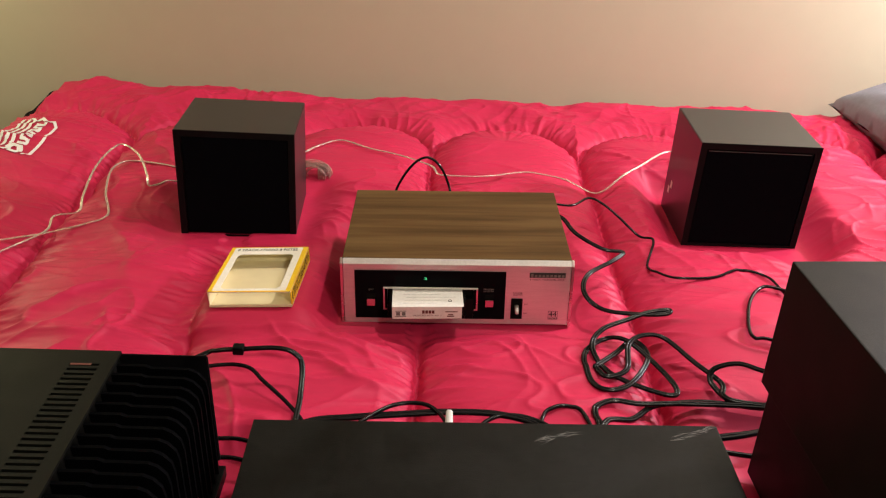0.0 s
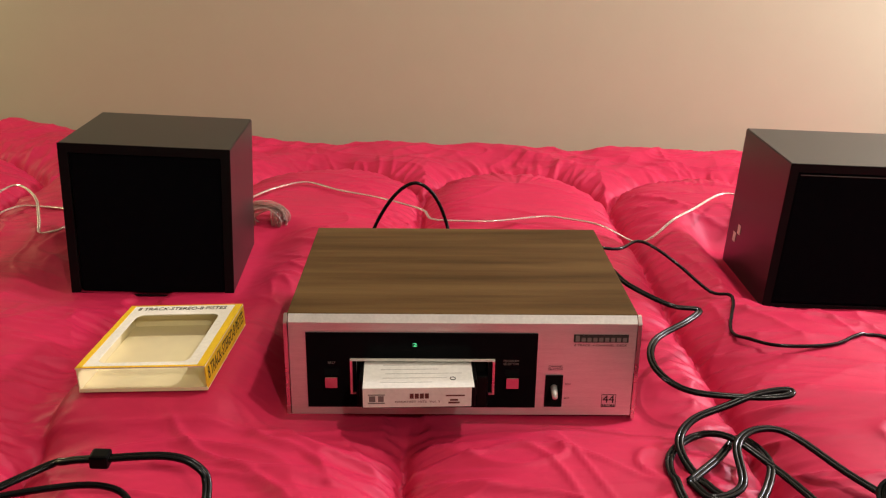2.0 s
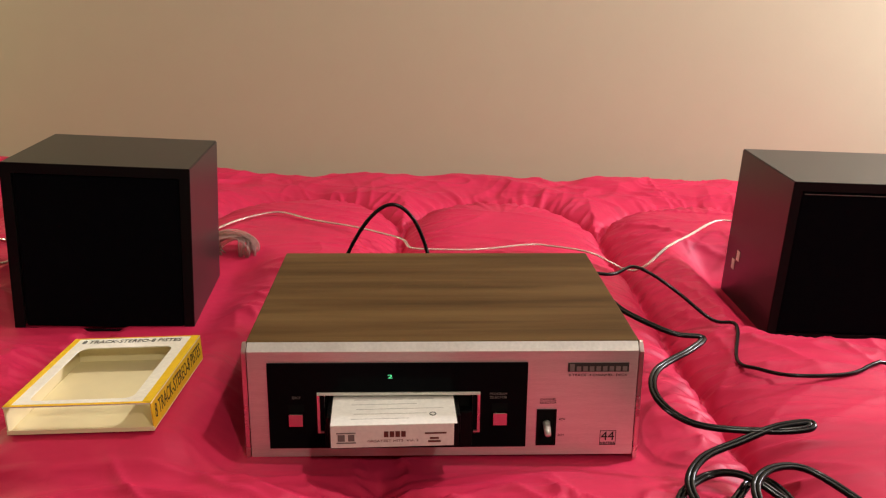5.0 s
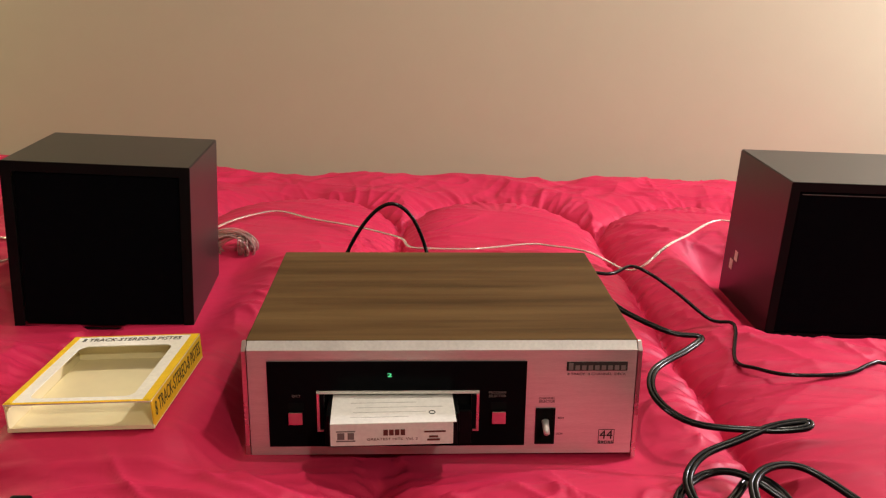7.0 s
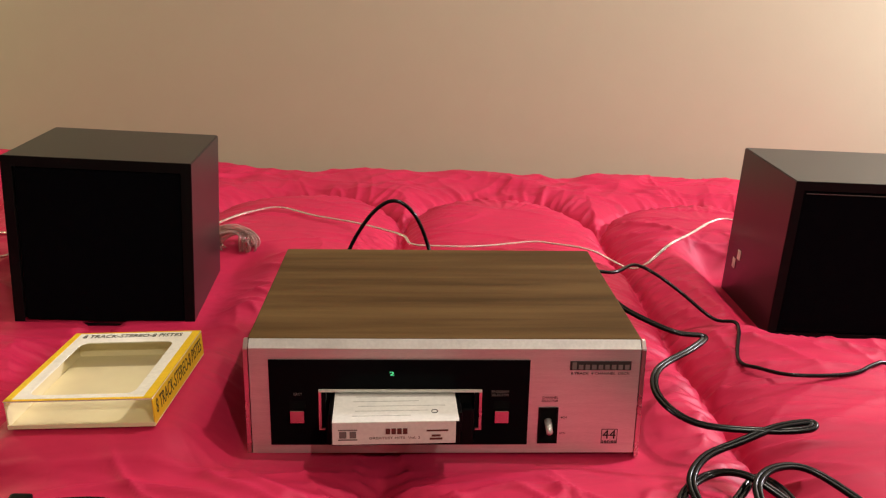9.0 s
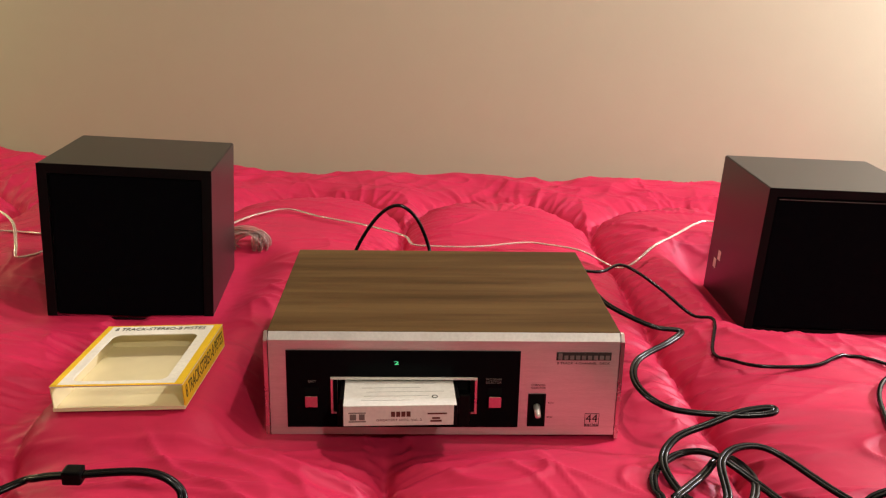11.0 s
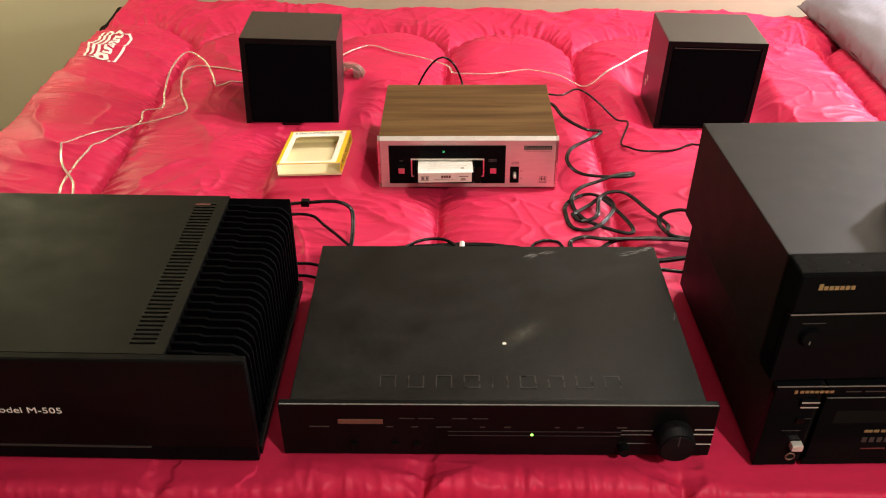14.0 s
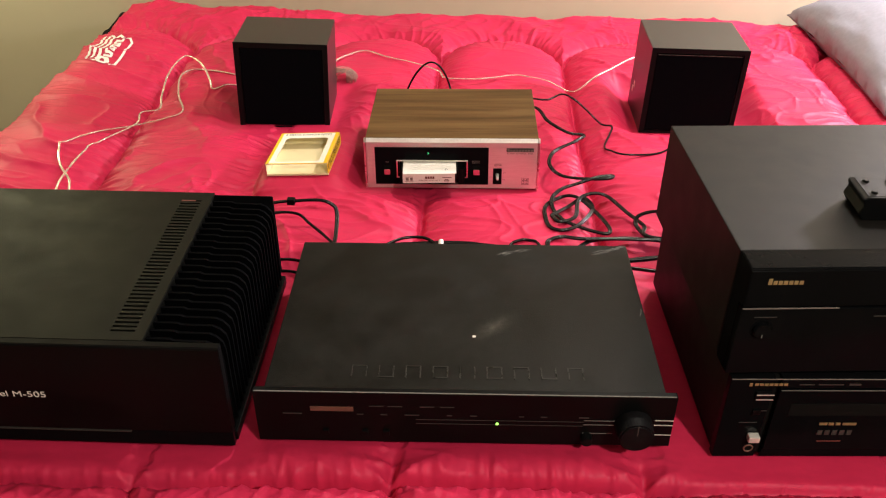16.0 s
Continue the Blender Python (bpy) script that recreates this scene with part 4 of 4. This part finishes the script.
cord("cable", [(0.09, 1.335, 0.05), (0.160, 1.312, 0.07), (0.202, 1.313, 0.068), (0.237, 1.359, 0.061), (0.263, 1.361, 0.05), (0.289, 1.34, 0.036), (0.321, 1.31, 0.016), (0.343, 1.293, 0.002), (0.319, 1.219, 0.01), (0.329, 1.187, 0.016), (0.352, 1.162, 0.022), (0.41, 1.169, 0.02), (0.461, 1.195, 0.018), (0.496, 1.184), (0.508, 1.152), (0.515, 1.05), (0.50, 0.86)],
     0.0021, BL, level=0.018)
cord("cable", [(0.12, 1.33, 0.045), (0.178, 1.30, 0.055), (0.200, 1.235, 0.056), (0.239, 1.196, 0.050), (0.271, 1.197, 0.045), (0.251, 1.17, 0.044), (0.207, 1.128, 0.042), (0.195, 1.077, 0.041), (0.216, 1.036, 0.04), (0.269, 1.023, 0.042), (0.302, 1.022, 0.045), (0.307, 1.031, 0.046), (0.278, 1.026, 0.044), (0.246, 1.014, 0.038), (0.211, 0.998, 0.032), (0.193, 0.969, 0.026),
               (0.201, 0.927), (0.228, 0.896), (0.277, 0.871), (0.289, 0.888), (0.269, 0.944), (0.239, 0.98, 0.028), (0.211, 0.989), (0.181, 0.953), (0.183, 0.894), (0.205, 0.876), (0.236, 0.896), (0.266, 0.951), (0.253, 0.989), (0.223, 0.957), (0.191, 0.924)],
     0.0021, TW, twin=0.0036, level=0.021)
cord("cable", [(0.191, 0.924), (0.203, 0.903), (0.232, 0.92), (0.241, 0.965, 0.03), (0.264, 0.986, 0.032), (0.294, 0.987, 0.028), (0.325, 0.94), (0.349, 0.897), (0.345, 0.871), (0.37, 0.858), (0.45, 0.85)], 0.0021, TW, twin=0.0036, level=0.023)
cord("cable", [(0.47, 0.88, 0.05), (0.402, 0.887, 0.05), (0.371, 0.91, 0.045), (0.342, 0.911, 0.035), (0.335, 0.898, 0.025), (0.346, 0.873, 0.02), (0.358, 0.859, 0.02), (0.383, 0.853, 0.02), (0.46, 0.85, 0.02)], 0.0022, TW, twin=0.0035)
cord("cable", [(0.47, 0.845), (0.384, 0.853), (0.296, 0.854), (0.238, 0.851), (0.205, 0.856), (0.183, 0.845), (0.178, 0.831), (0.181, 0.80), (0.18, 0.745)], 0.0022, TW, twin=0.0038, level=0.022)
cord("cable", [(0.47, 0.85), (0.386, 0.859), (0.322, 0.866), (0.278, 0.861), (0.25, 0.852), (0.224, 0.829), (0.186, 0.81), (0.17, 0.74)], 0.0022, TW, twin=0.0035, level=0.016)
cord("cable", [(0.10, 0.755), (0.113, 0.82), (0.128, 0.835), (0.147, 0.838), (0.164, 0.825), (0.18, 0.755)], 0.0026, BL, level=0.012)
cord("cable", [(0.55, 1.10), (0.503, 1.139), (0.477, 1.141), (0.448, 1.101), (0.426, 1.035), (0.425, 1.004), (0.448, 1.0), (0.52, 0.95)], 0.0026, BL, level=0.022)
cord("cable", [(-0.40, 0.80, 0.04), (-0.313, 0.881, 0.05), (-0.291, 0.886, 0.056), (-0.263, 0.882, 0.062), (-0.214, 0.883, 0.065), (-0.191, 0.88, 0.058), (-0.183, 0.871, 0.046), (-0.18, 0.829, 0.03), (-0.179, 0.785, 0.022), (-0.16, 0.748, 0.02)], 0.0022, BL, twin=0.003)
cord("cable", [(-0.40, 0.83, 0.045), (-0.299, 0.868, 0.045), (-0.254, 0.874, 0.042), (-0.229, 0.855, 0.035), (-0.197, 0.827, 0.027), (-0.172, 0.797, 0.022), (-0.15, 0.75, 0.02)], 0.0026, BL)
cord("cable", [(-0.19, 0.76), (-0.162, 0.789), (-0.112, 0.799), (-0.05, 0.808), (0.001, 0.814), (0.057, 0.813), (0.103, 0.796), (0.13, 0.755)], 0.0028, BL, twin=0.004, level=0.03)
cord("cable", [(-0.13, 0.755), (-0.099, 0.79), (-0.067, 0.818), (-0.033, 0.823), (-0.012, 0.807), (-0.001, 0.78), (0.0, 0.75)], 0.0026, BL, level=0.034)
cord("cable", [(0.02, 0.76), (0.045, 0.80), (0.075, 0.812), (0.11, 0.80), (0.15, 0.76)], 0.0026, BL, level=0.03)
for a, b in (((0.30, 0.79), (0.44, 0.835)), ((0.29, 0.77), (0.42, 0.768)), ((0.27, 0.78), (0.43, 0.828))):
    cord("cable", [(a[0] - 0.05, a[1] - 0.045), a, ((a[0] + b[0]) / 2, (a[1] + b[1]) / 2 - 0.004), b], 0.0032, BL, level=0.02)
for y, z in ((0.762, 0.022), (0.735, 0.018)):
    cord("cable", [(-0.33, y + 0.006), (-0.27, y + 0.002), (-0.232, y), (-0.17, y - 0.03)], 0.0026, BL, level=z)
clip = new("cable_clip", link_mesh("cable_clip", box(-0.270, -0.256, 0.876, 0.888, 0.0565, 0.0675, 0.002), SATIN))
tagged(clip, "small black plastic clip round a cable", "cable clip")
plug = new("cable_plug", link_mesh("cable_plug", cyl(pose(0.0, 0.772, 0.045, -60, 0, 0), 0.0045, 0.0040, 0.018, 16, 0.001), WHITEP))
tagged(plug, "small white plug behind the preamplifier", "plug")
arc = [(-0.100, 1.30, 0.050), (-0.094, 1.33, 0.080), (-0.070, 1.33, 0.122), (-0.045, 1.33, 0.139), (-0.022, 1.33, 0.124), (-0.005, 1.33, 0.085), (0.002, 1.30, 0.05)]
ob = new("cable", link_mesh("cable", tube(arc, 0.0022, 0.0), RUBBER, True))
tagged(ob, "thin black cable looping up behind the tape deck", "cable", "cables on the bed")


def wire_coil():
    bm = bmesh.new()
    rnd = random.Random(2)
    for k in range(20):
        m = pose(-0.262 + rnd.uniform(-0.004, 0.004), 1.512 + rnd.uniform(-0.009, 0.009), 0.023 + rnd.uniform(-0.004, 0.004), 90 + rnd.uniform(-16, 16), rnd.uniform(-22, 22), rnd.uniform(-24, 24))
        add_ring(bm, m @ Matrix.Diagonal((1.25, 0.72 + rnd.uniform(-0.12, 0.12), 1, 1)), 0.024 + rnd.uniform(-0.006, 0.002), 0.0013, 28, 6)
    for k in range(5):
        m = pose(-0.254 + 0.003 * k, 1.512, 0.023, rnd.uniform(-8, 8), 90 + rnd.uniform(-9, 9), 0)
        add_ring(bm, m @ Matrix.Diagonal((0.95, 0.75, 1, 1)), 0.016, 0.0013, 24, 6)
    ob = new("wire_coil", link_mesh("wire_coil", bm, CLEARW, True))
    tagged(ob, "bundled coil of clear speaker wire beside the loudspeaker", "wire", kind="stuff")


wire_coil()

for ob in scene.objects:
    if ob.name.startswith("small_print"):
        ob["kind"] = "stuff"
